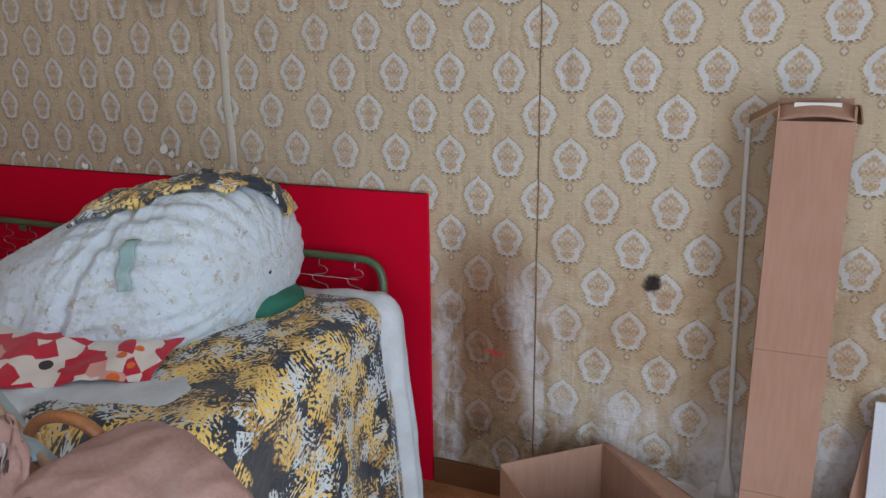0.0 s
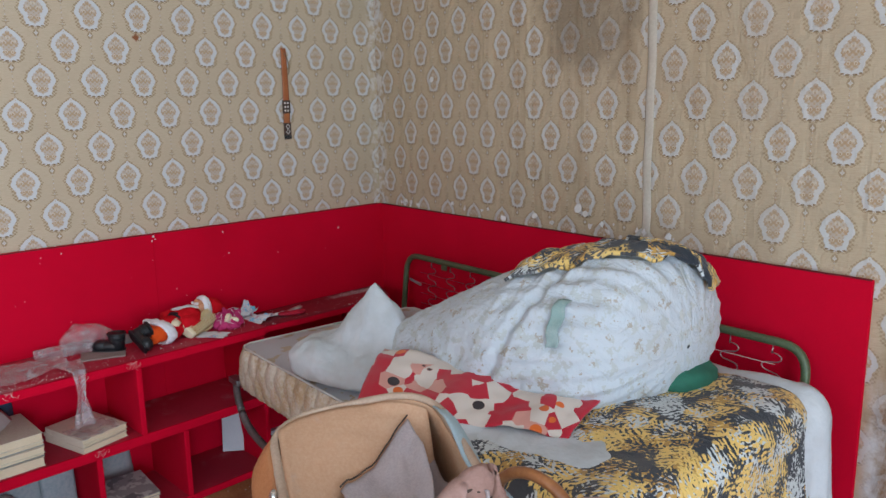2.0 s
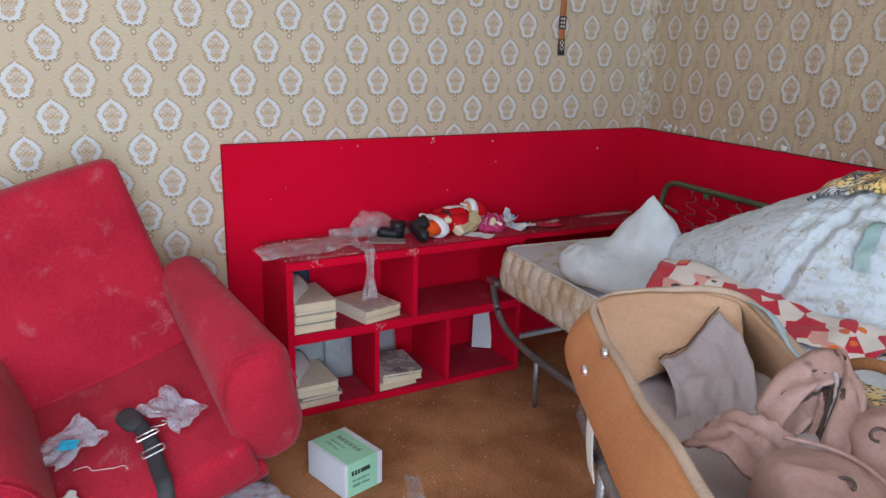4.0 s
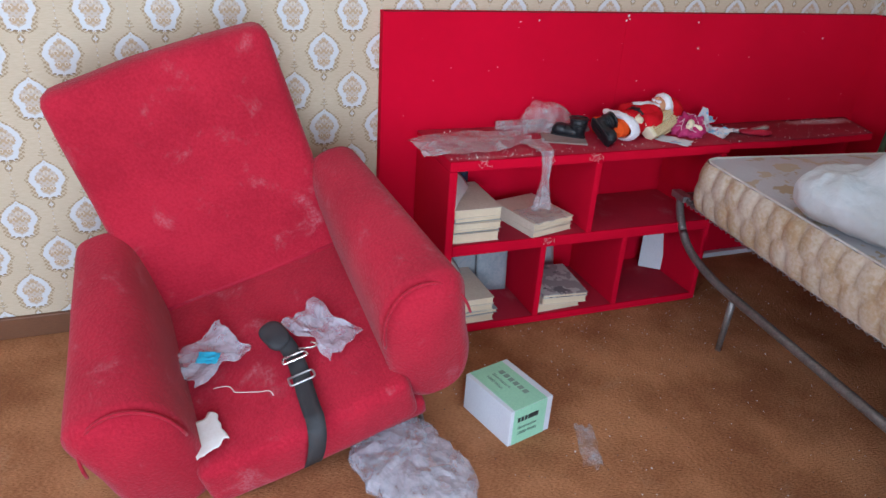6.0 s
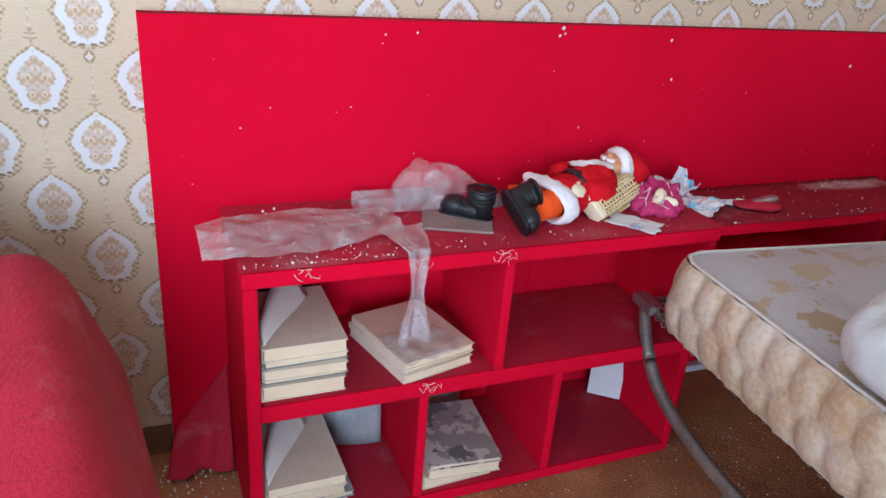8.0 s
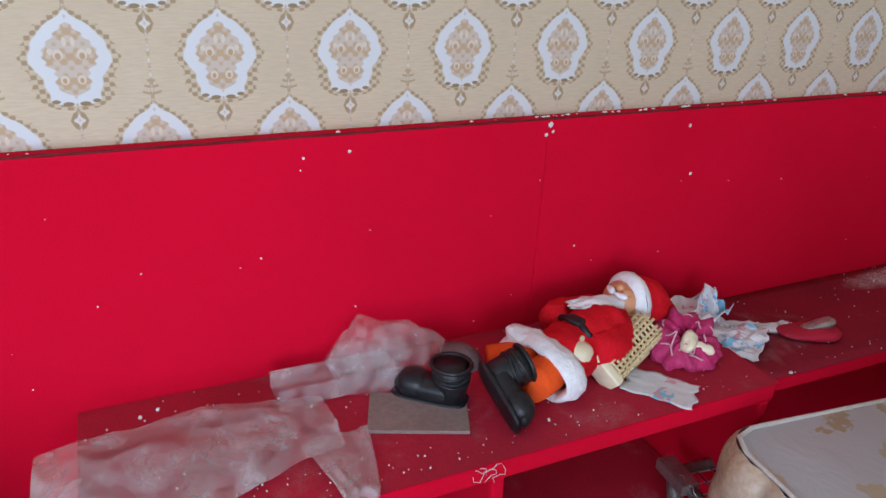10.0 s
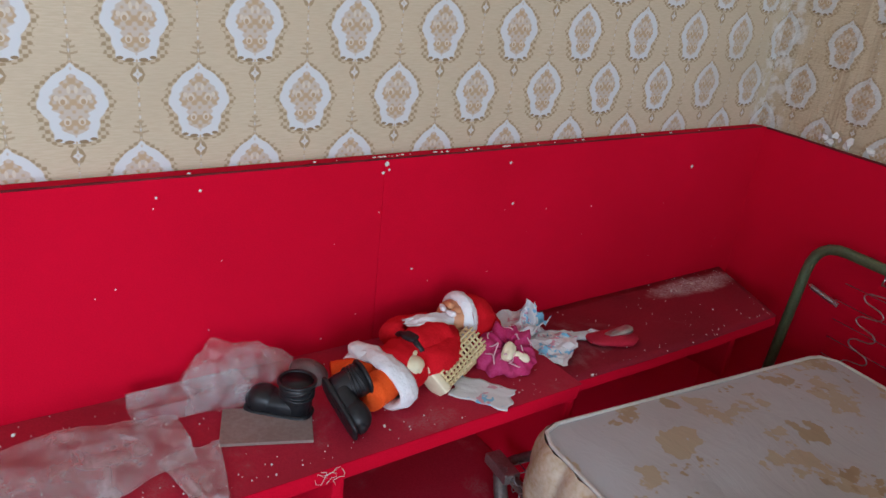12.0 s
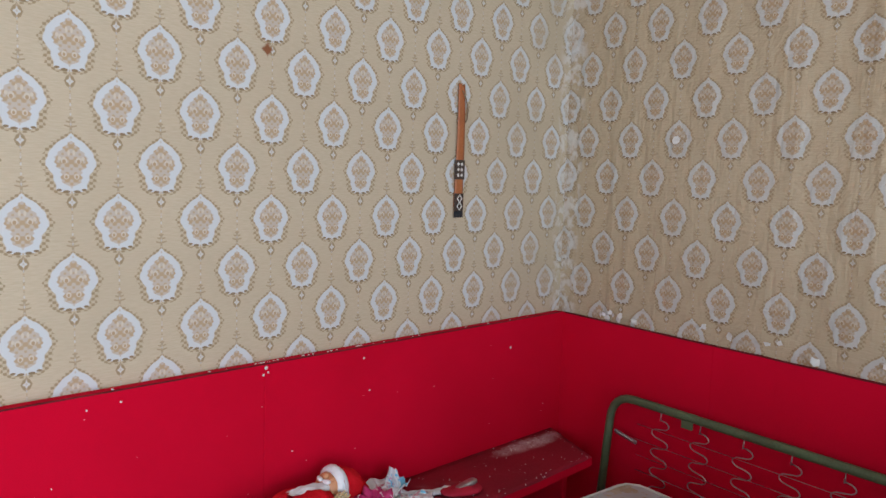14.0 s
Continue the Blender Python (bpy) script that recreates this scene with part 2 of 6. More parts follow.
def floral(name, ground, tones, scale, spread=0.5, rough=0.9, wave=0.0, relief=0.5, leaf=0.14, detail=4.5, jag=0.62):
    """Printed cloth: leafy or flowery splashes of each tone over a ground colour."""
    m, t, b, co = start(name, rough, 0, 0.15)
    c = mix(t, grain(t, co, 5.0, 4), ground, tuple(0.8 * v for v in ground))
    for i, (tone, cover) in enumerate(tones):
        shifted = t.nodes.new("ShaderNodeMapping")
        shifted.inputs["Location"].default_value = (3.7 * i, 1.9 * i, 5.3 * i)
        shifted.inputs["Rotation"].default_value = (0.3 * i, 0.2, 0.5 * i)
        t.links.new(co, shifted.inputs[0])
        n = grain(t, shifted.outputs[0], scale, detail, jag, wave) + (cells(t, shifted.outputs[0], scale * 5.0) - 0.4) * leaf
        edge = 0.5 + spread * (0.5 - cover)
        c = mix(t, n.step(edge - 0.015, edge + 0.015), c, tone)
    fine = grain(t, co, 260.0, 2)
    c = mix(t, grain(t, co, 3.0, 4).step(0.5, 0.8) * 0.3, c, (0.36, 0.32, 0.26))
    folds = grain(t, scaled(t, co, (1, 2.2, 1.6)), 7.0, 5, 0.55, 1.6)
    finish(t, b, c, (folds - 0.5).abs() * 3.0 + grain(t, co, 14.0, 4) + fine * 0.15, relief, 0.010)
    return m


def fern_print(name, ground, layers, width, height, dirt=0.35):
    """Cloth printed with overlapping fern fronds; width and height: the cloth's size. layers: colour, fronds a metre, lean, share printed."""
    m, t, b, co = start(name, 0.9, 0, 0.15)
    uv = scaled(t, t.nodes["Texture Coordinate"].outputs["UV"], (width, height, 1))
    bent = t.nodes.new("ShaderNodeVectorMath")
    bent.operation = "MULTIPLY_ADD"
    warp = t.nodes.new("ShaderNodeTexNoise")
    warp.inputs["Scale"].default_value = 6.0
    t.links.new(uv, warp.inputs[0])
    t.links.new(warp.outputs["Color"], bent.inputs[0])
    bent.inputs[1].default_value = (0.05, 0.05, 0)
    t.links.new(uv, bent.inputs[2])
    c = mix(t, grain(t, co, 6.0, 4), ground, tuple(0.75 * v for v in ground))
    for i, (tone, per_m, lean, share) in enumerate(layers):
        place = t.nodes.new("ShaderNodeMapping")
        place.inputs["Location"].default_value = (1.7 * i + 0.3, 2.9 * i, 0)
        t.links.new(bent.outputs[0], place.inputs[0])
        v = t.nodes.new("ShaderNodeTexVoronoi")
        v.voronoi_dimensions, v.inputs["Scale"].default_value = "2D", per_m
        t.links.new(place.outputs[0], v.inputs["Vector"])
        off = t.nodes.new("ShaderNodeVectorMath")
        off.operation = "SUBTRACT"
        t.links.new(place.outputs[0], off.inputs[0])
        t.links.new(v.outputs["Position"], off.inputs[1])
        chan = t.nodes.new("ShaderNodeSeparateColor")
        t.links.new(v.outputs["Color"], chan.inputs[0])
        turn = t.nodes.new("ShaderNodeVectorRotate")
        turn.rotation_type = "Z_AXIS"
        t.links.new(off.outputs[0], turn.inputs["Vector"])
        t.links.new(((Val(t, chan.outputs[0]) - 0.5) * 2.4 + lean).s, turn.inputs["Angle"])
        sep = t.nodes.new("ShaderNodeSeparateXYZ")
        t.links.new(turn.outputs[0], sep.inputs[0])
        x, y = Val(t, sep.outputs[0]), Val(t, sep.outputs[1]).abs()
        half = 0.52 / per_m
        body = (y + (x * x) * (1.3 * per_m) - half * 0.66 + (grain(t, bent.outputs[0], 45.0, 4, 0.7) - 0.5) * 0.06).step(0.004, -0.004)
        leaflet = ((x + y * 1.1 + (grain(t, bent.outputs[0], 22.0, 2) - 0.5) * 0.03) * (2 * math.pi / 0.019)).sin() * 0.6 + (cells(t, place.outputs[0], 85.0).inv() - 0.50) * 2.4 + (grain(t, bent.outputs[0], 36.0, 3) - 0.5) * 2.2
        vein = (y - 0.0022).step(0.001, -0.001)
        print_ = body * leaflet.step(-0.25, 0.0).max(vein) * Val(t, chan.outputs[1]).step(share + 0.01, share - 0.01)
        c = mix(t, print_ * (grain(t, bent.outputs[0], 140.0, 2).step(0.28, 0.42) * 0.25 + 0.75), c, tone)
    c = mix(t, grain(t, co, 3.0, 4).step(0.45, 0.75) * dirt, c, (0.34, 0.29, 0.23))
    folds = grain(t, scaled(t, co, (1, 2.2, 1.6)), 7.0, 5, 0.55, 1.6)
    finish(t, b, c, (folds - 0.5).abs() * 3.0 + grain(t, co, 14.0, 4) + grain(t, co, 260.0, 2) * 0.15, 0.5, 0.010)
    return m


def patchwork(name, scale):
    """Printed cloth of crisp red and beige patches with orange and black discs."""
    m, t, b, co = start(name, 0.9, 0, 0.15)
    v = t.nodes.new("ShaderNodeTexVoronoi")
    v.inputs["Scale"].default_value = scale
    t.links.new(co, v.inputs["Vector"])
    chan = t.nodes.new("ShaderNodeSeparateColor")
    t.links.new(v.outputs["Color"], chan.inputs[0])
    pick, other = Val(t, chan.outputs[0]), Val(t, chan.outputs[1])
    c = mix(t, pick.step(0.50, 0.505), (0.46, 0.012, 0.030), (0.66, 0.57, 0.49))
    c = mix(t, pick.step(0.90, 0.905), c, (0.62, 0.30, 0.24))
    disc = Val(t, v.outputs["Distance"]).step(0.36, 0.33)
    c = mix(t, disc * other.step(0.66, 0.665), c, (0.66, 0.13, 0.015))
    c = mix(t, disc * other.step(0.88, 0.885), c, (0.035, 0.025, 0.028))
    c = mix(t, grain(t, co, 3.0, 4).step(0.5, 0.8) * 0.25, c, (0.36, 0.32, 0.26))
    finish(t, b, c, grain(t, co, 14.0, 4) + grain(t, co, 260.0, 2) * 0.15, 0.3, 0.008)
    return m


def film(name, tint, alpha, rough=0.25):
    """Thin clouded plastic film."""
    m, t, b, co = start(name, rough)
    g = grain(t, co, 18.0, 5, 0.6, 0.4)
    b.inputs["Base Color"].default_value = (*tint, 1)
    t.links.new((g.step(0.3, 0.75) * 0.4 + (alpha - 0.2)).s, b.inputs["Alpha"])
    n = t.nodes.new("ShaderNodeBump")
    n.inputs["Strength"].default_value, n.inputs["Distance"].default_value = 0.6, 0.006
    t.links.new(g.s, n.inputs["Height"])
    t.links.new(n.outputs[0], b.inputs["Normal"])
    return m


# ---- materials ----
PAPER_W = wallpaper("wallpaper_clean", 1.913, 1.256, 0.1855, 0.2443, False)
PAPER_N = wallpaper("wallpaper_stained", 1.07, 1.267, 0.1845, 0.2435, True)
# Unseen walls, kept pale so that they bounce fill light back into the room.
PLAIN_WALL = surface("pale_bounce_wall_paint", (0.80, 0.77, 0.71), (0.72, 0.68, 0.62), 2.0, 60)
CEIL = surface("ceiling_paint", (0.75, 0.73, 0.68), (0.66, 0.63, 0.58), 1.5, 40)
CARPET = surface("brown_carpet", (0.27, 0.105, 0.042), (0.52, 0.24, 0.105), 4.0, 210, 0.95, bump=1.0, depth=0.006, dust=0.35, dust_colour=(0.40, 0.27, 0.16), stretch=(1.0, 0.45, 1), gloss=0.15)
RED_CLOTH = surface("red_wall_cloth", (0.62, 0.001, 0.026), (0.53, 0.001, 0.020), 1.6, 420, 0.95, bump=0.25, depth=0.001, gloss=0.08)
# Base lightened to carry torchlight in the bookcase; the dust is the cloth's own.
RED_DUSTY_LIT = surface("dusty_red_cloth_lit", (0.47, 0.014, 0.042), (0.36, 0.014, 0.036), 3.2, 300, 0.8, bump=0.35, depth=0.0015, dust=0.5, dust_colour=(0.42, 0.26, 0.26), gloss=0.25)
# Same dusty cloth in its darker tone, with no torchlight put into the colour.
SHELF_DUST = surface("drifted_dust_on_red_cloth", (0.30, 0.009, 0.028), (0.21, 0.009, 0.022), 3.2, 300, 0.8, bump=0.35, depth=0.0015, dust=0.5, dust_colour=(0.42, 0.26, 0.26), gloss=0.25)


def drift(m, x, y, rx, ry_):
    """Lays a pale drift of plaster dust round one spot."""
    t = m.node_tree
    b, co = t.nodes["Principled BSDF"], t.nodes["Texture Coordinate"].outputs["Object"]
    sep = t.nodes.new("ShaderNodeSeparateXYZ")
    t.links.new(co, sep.inputs[0])
    dx, dy = (Val(t, sep.outputs[0]) - x) * (1 / rx), (Val(t, sep.outputs[1]) - y) * (1 / ry_)
    heap = (dx * dx + dy * dy + grain(t, co, 14.0, 5, 0.65) * 1.6 - 0.8).step(1.0, -0.1) * grain(t, co, 160.0, 3).step(0.25, 0.6)
    t.links.new(mix(t, heap * 0.8, Val(t, b.inputs["Base Color"].links[0].from_socket), (0.66, 0.62, 0.62)).s, b.inputs["Base Color"])


drift(SHELF_DUST, -2.195, 2.95, 0.055, 0.20)
RED_PLUSH = surface("red_plush", (0.45, 0.016, 0.038), (0.33, 0.010, 0.026), 4.5, 130, 0.95, bump=0.8, depth=0.004, dust=0.55, dust_colour=(0.52, 0.18, 0.20), sheen=0.1, gloss=0.15)
GREEN_METAL = surface("worn_green_enamel", (0.115, 0.165, 0.085), (0.085, 0.105, 0.055), 9.0, 160, 0.45, 0.2, 0.2, dust=0.4, dust_colour=(0.20, 0.11, 0.05))
GREY_METAL = surface("grey_painted_steel", (0.27, 0.25, 0.24), (0.16, 0.14, 0.13), 8.0, 140, 0.42, 0.55, 0.2, dust=0.3, dust_colour=(0.22, 0.13, 0.08))
WIRE = surface("galvanised_wire", (0.55, 0.55, 0.56), (0.36, 0.34, 0.33), 20.0, 200, 0.35, 0.85, 0.1)
NICKEL = surface("nickel", (0.80, 0.78, 0.74), (0.62, 0.6, 0.56), 20.0, 200, 0.25, 0.9, 0.1)
TICKING = floral("flowered_mattress_ticking", (0.50, 0.495, 0.51), [((0.43, 0.35, 0.24), 0.34), ((0.36, 0.27, 0.16), 0.27)], 9.0, 0.55, relief=0.15, leaf=0.08)
TICKING_SIDE = surface("stained_quilted_ticking", (0.62, 0.54, 0.44), (0.46, 0.32, 0.18), 9.0, 90, 0.85, bump=0.4, depth=0.003)
PIPING = surface("white_piping", (0.68, 0.66, 0.63), (0.55, 0.5, 0.45), 8, 200)
WHITE_CLOTH = surface("white_cotton", (0.62, 0.65, 0.67), (0.50, 0.52, 0.52), 3.0, 16, 0.9, bump=0.7, depth=0.012, dust=0.25, dust_colour=(0.50, 0.44, 0.36))
DUVET_CLOTH = floral("sprigged_white_cotton", (0.60, 0.64, 0.67), [((0.48, 0.50, 0.48), 0.38), ((0.40, 0.36, 0.30), 0.26)], 30.0, 0.6, relief=0.5)
GREEN_PATCH = surface("green_cotton", (0.24, 0.34, 0.31), (0.34, 0.42, 0.40), 12, 220)
DARK_GREEN = surface("dark_green_cloth", (0.02, 0.11, 0.07), (0.03, 0.16, 0.10), 12, 220)
YELLOW, BLACKISH, OFF_WHITE, GOLD = (0.78, 0.53, 0.14), (0.026, 0.032, 0.042), (0.60, 0.63, 0.62), (0.50, 0.28, 0.05)
LEAFY = fern_print("yellow_leaf_print", BLACKISH, [(OFF_WHITE, 7.0, 0.5, 0.75), (YELLOW, 6.0, -0.4, 0.90), (GOLD, 9.0, 1.0, 0.50), (OFF_WHITE, 9.0, -0.8, 0.45), (BLACKISH, 8.0, 0.2, 0.50), (YELLOW, 7.0, 0.9, 0.80), (OFF_WHITE, 12.0, -0.8, 0.34), (BLACKISH, 12.0, -0.5, 0.34)], 1.16, 0.885, 0.22)
LEAFY_FADED = fern_print("faded_leaf_print", BLACKISH, [(OFF_WHITE, 9.0, 0.5, 0.6), (YELLOW, 8.0, -0.4, 0.8), (GOLD, 9.0, 1.0, 0.6), (BLACKISH, 9.0, 0.2, 0.5), (YELLOW, 10.0, 0.9, 0.5)], 0.45, 0.40, 0.5)
DISC_PRINT = patchwork("red_patch_print", 20.0)
TAN_LEATHER = surface("tan_leather", (0.52, 0.225, 0.085), (0.43, 0.170, 0.060), 5.0, 180, 0.5, bump=0.25, depth=0.001, dust=0.4, dust_colour=(0.52, 0.36, 0.24))
TAN_LINING = surface("dusty_tan_lining", (0.60, 0.375, 0.23), (0.54, 0.31, 0.175), 4.0, 160, 0.8, dust=0.7, dust_colour=(0.56, 0.46, 0.39))
GREY_LINING = surface("grey_satin_lining", (0.50, 0.43, 0.43), (0.40, 0.34, 0.34), 6.0, 200, 0.6, bump=0.3)
BLUE_LINING = surface("pale_blue_lining", (0.42, 0.53, 0.57), (0.34, 0.44, 0.48), 6.0, 200, 0.7)
EDGE_TRIM = surface("dusty_grey_trim", (0.54, 0.40, 0.29), (0.44, 0.31, 0.22), 8.0, 180, 0.7)
PINK_LEATHER = surface("rose_beige_leather", (0.42, 0.255, 0.21), (0.33, 0.19, 0.155), 5.0, 150, 0.5, bump=0.3, depth=0.0015, dust=0.3, dust_colour=(0.50, 0.42, 0.38))
BROWN_RING = surface("brown_plastic_handle", (0.34, 0.14, 0.045), (0.25, 0.09, 0.03), 8, 120, 0.35)
BLACK_CLOTH = surface("black_webbing", (0.022, 0.022, 0.024), (0.04, 0.04, 0.042), 10, 300, 0.7)
CARD = surface("brown_cardboard", (0.41, 0.235, 0.160), (0.36, 0.20, 0.132), 3.0, 90, 0.85, bump=0.15, stretch=(1, 1, 0.1))
CARD_DARK = surface("torn_cardboard_edge", (0.22, 0.12, 0.065), (0.30, 0.18, 0.10), 14, 120)
WHITE_CARD = surface("white_card", (0.68, 0.70, 0.73), (0.60, 0.62, 0.66), 5, 160, 0.6)
MINT = surface("mint_green_print", (0.36, 0.66, 0.44), (0.31, 0.58, 0.39), 5, 160, 0.6)
INK = surface("black_ink", (0.02, 0.025, 0.022), (0.04, 0.045, 0.04), 20, 200, 0.6)
INK_FADED = surface("faded_ink", (0.17, 0.26, 0.20), (0.22, 0.32, 0.25), 20, 200, 0.6)
PAGES = surface("yellowed_pages", (0.78, 0.66, 0.46), (0.66, 0.53, 0.35), 6.0, 200, 0.85, bump=0.35, stretch=(1, 1, 9))
COVER = surface("pale_book_cover", (0.80, 0.71, 0.57), (0.68, 0.58, 0.44), 7.0, 150, 0.6)
COVER_BLUE = surface("grey_blue_magazine", (0.22, 0.26, 0.28), (0.33, 0.34, 0.34), 6.0, 90, 0.4)
COVER_DARK = surface("dark_blue_magazine", (0.015, 0.05, 0.11), (0.02, 0.02, 0.025), 7.0, 90, 0.4)
PICTURE = floral("printed_magazine_cover", (0.62, 0.60, 0.57), [((0.30, 0.27, 0.27), 0.50), ((0.13, 0.12, 0.13), 0.33)], 9.0, 0.6, rough=0.5, relief=0.08)
PAPER = surface("white_paper", (0.72, 0.70, 0.66), (0.65, 0.62, 0.56), 8.0, 160, 0.75)
TISSUE = floral("stained_tissue", (0.80, 0.81, 0.83), [((0.22, 0.52, 0.72), 0.34), ((0.66, 0.34, 0.42), 0.30)], 14.0, 0.6, relief=0.15)
MAGENTA = surface("magenta_ruffle", (0.42, 0.02, 0.11), (0.52, 0.06, 0.18), 20, 200, 0.9, gloss=0.1)
PINK_LACE = surface("pale_pink_lace", (0.70, 0.45, 0.50), (0.65, 0.35, 0.42), 20, 200)
WICKER = surface("pale_yellow_wicker", (0.80, 0.66, 0.38), (0.68, 0.53, 0.27), 20, 150, 0.6)
CREAM = surface("cream_plastic", (0.84, 0.78, 0.56), (0.78, 0.70, 0.48), 10, 120, 0.4)
BLACK_PLASTIC = surface("black_moulded_plastic", (0.010, 0.010, 0.012), (0.016, 0.016, 0.018), 10, 90, 0.40, dust=0.12, dust_colour=(0.10, 0.09, 0.09), gloss=0.4)
FELT_RED = surface("red_felt", (0.64, 0.010, 0.020), (0.50, 0.006, 0.012), 14, 260, 0.95, bump=0.5, gloss=0.08)
FELT_WHITE = surface("white_fleece", (0.84, 0.84, 0.86), (0.74, 0.74, 0.76), 20, 120, 0.95, bump=0.7, depth=0.004)
FELT_ORANGE = surface("orange_felt", (0.82, 0.105, 0.015), (0.70, 0.07, 0.01), 14, 260, 0.9, gloss=0.1)
SKIN = surface("moulded_face_vinyl", (0.62, 0.29, 0.14), (0.57, 0.25, 0.12), 20, 90, 0.5)
ORANGE_LEATHER = surface("orange_leather_strap", (0.44, 0.155, 0.05), (0.36, 0.11, 0.035), 12, 160, 0.5)
DARK_LEATHER = surface("dark_tooled_leather", (0.05, 0.032, 0.024), (0.08, 0.05, 0.035), 20, 160, 0.6)
CORD = surface("brown_cord", (0.24, 0.16, 0.09), (0.18, 0.11, 0.06), 20, 200)
DARK_WOOD = surface("brown_varnished_wood", (0.16, 0.065, 0.026), (0.11, 0.042, 0.016), 3.0, 70, 0.5, stretch=(1, 12, 12))
SEAM_PAPER = surface("pale_torn_paper", (0.56, 0.50, 0.41), (0.48, 0.42, 0.33), 6.0, 90, 0.85)
DARK_EDGE = surface("dirty_dark_edge", (0.11, 0.014, 0.018), (0.19, 0.026, 0.03), 10, 150, 0.9, gloss=0.1)
PLASTER = surface("white_plaster_crumbs", (0.74, 0.72, 0.69), (0.62, 0.59, 0.55), 20, 120, 0.9)
FILM = film("clouded_plastic_film", (0.66, 0.60, 0.61), 0.33)
FILM_CLEAR = film("clear_plastic_film", (0.66, 0.60, 0.60), 0.23, 0.12)
FILM_GREY = film("grey_plastic_bag", (0.58, 0.59, 0.65), 0.44, 0.2)
BLUE_PRINT = surface("blue_print", (0.03, 0.36, 0.58), (0.05, 0.45, 0.62), 30, 200, 0.4)
FRAME_PAINT = surface("white_window_paint", (0.72, 0.71, 0.68), (0.65, 0.63, 0.59), 4, 90, 0.45)

# ---- mesh helpers ----
NORTH = pose(-2.262, 3.19, 0, 0, 0, -5.94)      # x along the north wall, y out through it
WEST = pose(-2.30, 0, 0, 0, 0, 90)               # x along the west wall


def nv(u, v, z):
    """A point u along the north wall, v in front of it."""
    return NORTH @ Vector((u, -v, z))


def mesh_of(name, bm, mats, smooth=True):
    me = bpy.data.meshes.new(name)
    bmesh.ops.recalc_face_normals(bm, faces=bm.faces)
    bm.to_mesh(me)
    bm.free()
    for m in (mats if isinstance(mats, (list, tuple)) else [mats]):
        me.materials.append(m)
    if smooth:
        me.polygons.foreach_set("use_smooth", [True] * len(me.polygons))
    return me


def part(name, bm, material, parent, label="", smooth=True, cloth=0.0):
    ob = new(name, mesh_of(name, bm, material, smooth))
    ob.parent = parent
    if label:
        ob["label"] = label
    if cloth:
        s = ob.modifiers.new("thickness", "SOLIDIFY")
        s.thickness, s.offset = cloth, 0
    return ob


def thing(name, label, category, m=None, group="", kind=""):
    ob = new(name)
    ob.empty_display_size = 0.05
    if m is not None:
        ob.matrix_world = m
    return tagged(ob, label, category, group, kind)


def solid(name, bm, material, label, category, m=None, group="", kind="", smooth=True, cloth=0.0):
    ob = part(name, bm, material, None, "", smooth, cloth)
    if m is not None:
        ob.matrix_world = m
    return tagged(ob, label, category, group, kind)


def box(x0, x1, y0, y1, z0, z1, bevel=0.0, seg=2, bm=None, m=None, slot=0):
    own = bmesh.new()
    bmesh.ops.create_cube(own, size=1, matrix=Matrix.LocRotScale(((x0 + x1) / 2, (y0 + y1) / 2, (z0 + z1) / 2), None, (x1 - x0, y1 - y0, z1 - z0)))
    if bevel:
        bmesh.ops.bevel(own, geom=own.edges[:], offset=bevel, segments=seg, affect="EDGES", profile=0.6)
    if m is not None:
        bmesh.ops.transform(own, matrix=m, verts=own.verts)
    return merge(bm, own, slot)


def merge(bm, own, slot=0):
    for f in own.faces:
        f.material_index = slot
    if bm is None:
        return own
    me = bpy.data.meshes.new("tmp")
    own.to_mesh(me)
    own.free()
    n = len(bm.faces)
    bm.from_mesh(me)
    bm.faces.ensure_lookup_table()
    for f in bm.faces[n:]:
        f.material_index = slot
    bpy.data.meshes.remove(me)
    return bm


def tube(points, r, sides=10, bm=None, slot=0, closed=False, taper=None):
    """A round bar along a line of points."""
    own = bmesh.new()
    pts = [Vector(p) for p in points]
    rings, up = [], None
    n = len(pts)
    for i, p in enumerate(pts):
        a, b = (pts[i - 1], pts[(i + 1) % n]) if closed else (pts[max(i - 1, 0)], pts[min(i + 1, n - 1)])
        d = (b - a).normalized()
        if up is None:
            up = d.orthogonal().normalized()
        up = (up - d * up.dot(d)).normalized()
        side = d.cross(up)
        rr = r * (taper(i / (n - 1)) if taper else 1)
        rings.append([own.verts.new(p + rr * (math.cos(k) * up + math.sin(k) * side)) for k in (2 * math.pi * j / sides for j in range(sides))])
    for i in range(n if closed else n - 1):
        ra, rb = rings[i], rings[(i + 1) % n]
        for j in range(sides):
            own.faces.new((ra[j], ra[(j + 1) % sides], rb[(j + 1) % sides], rb[j]))
    if not closed:
        own.faces.new(rings[0][::-1])
        own.faces.new(rings[-1])
    return merge(bm, own, slot)


def bend(points, r=0.06, seg=6):
    """Rounds the corners of a line of points."""
    pts = [Vector(p) for p in points]
    out = [pts[0]]
    for a, b, c in zip(pts, pts[1:], pts[2:]):
        p, q = b + (a - b).normalized() * min(r, (a - b).length / 2), b + (c - b).normalized() * min(r, (c - b).length / 2)
        out += [(1 - t) ** 2 * p + 2 * t * (1 - t) * b + t * t * q for t in (i / seg for i in range(seg + 1))]
    return out + [pts[-1]]


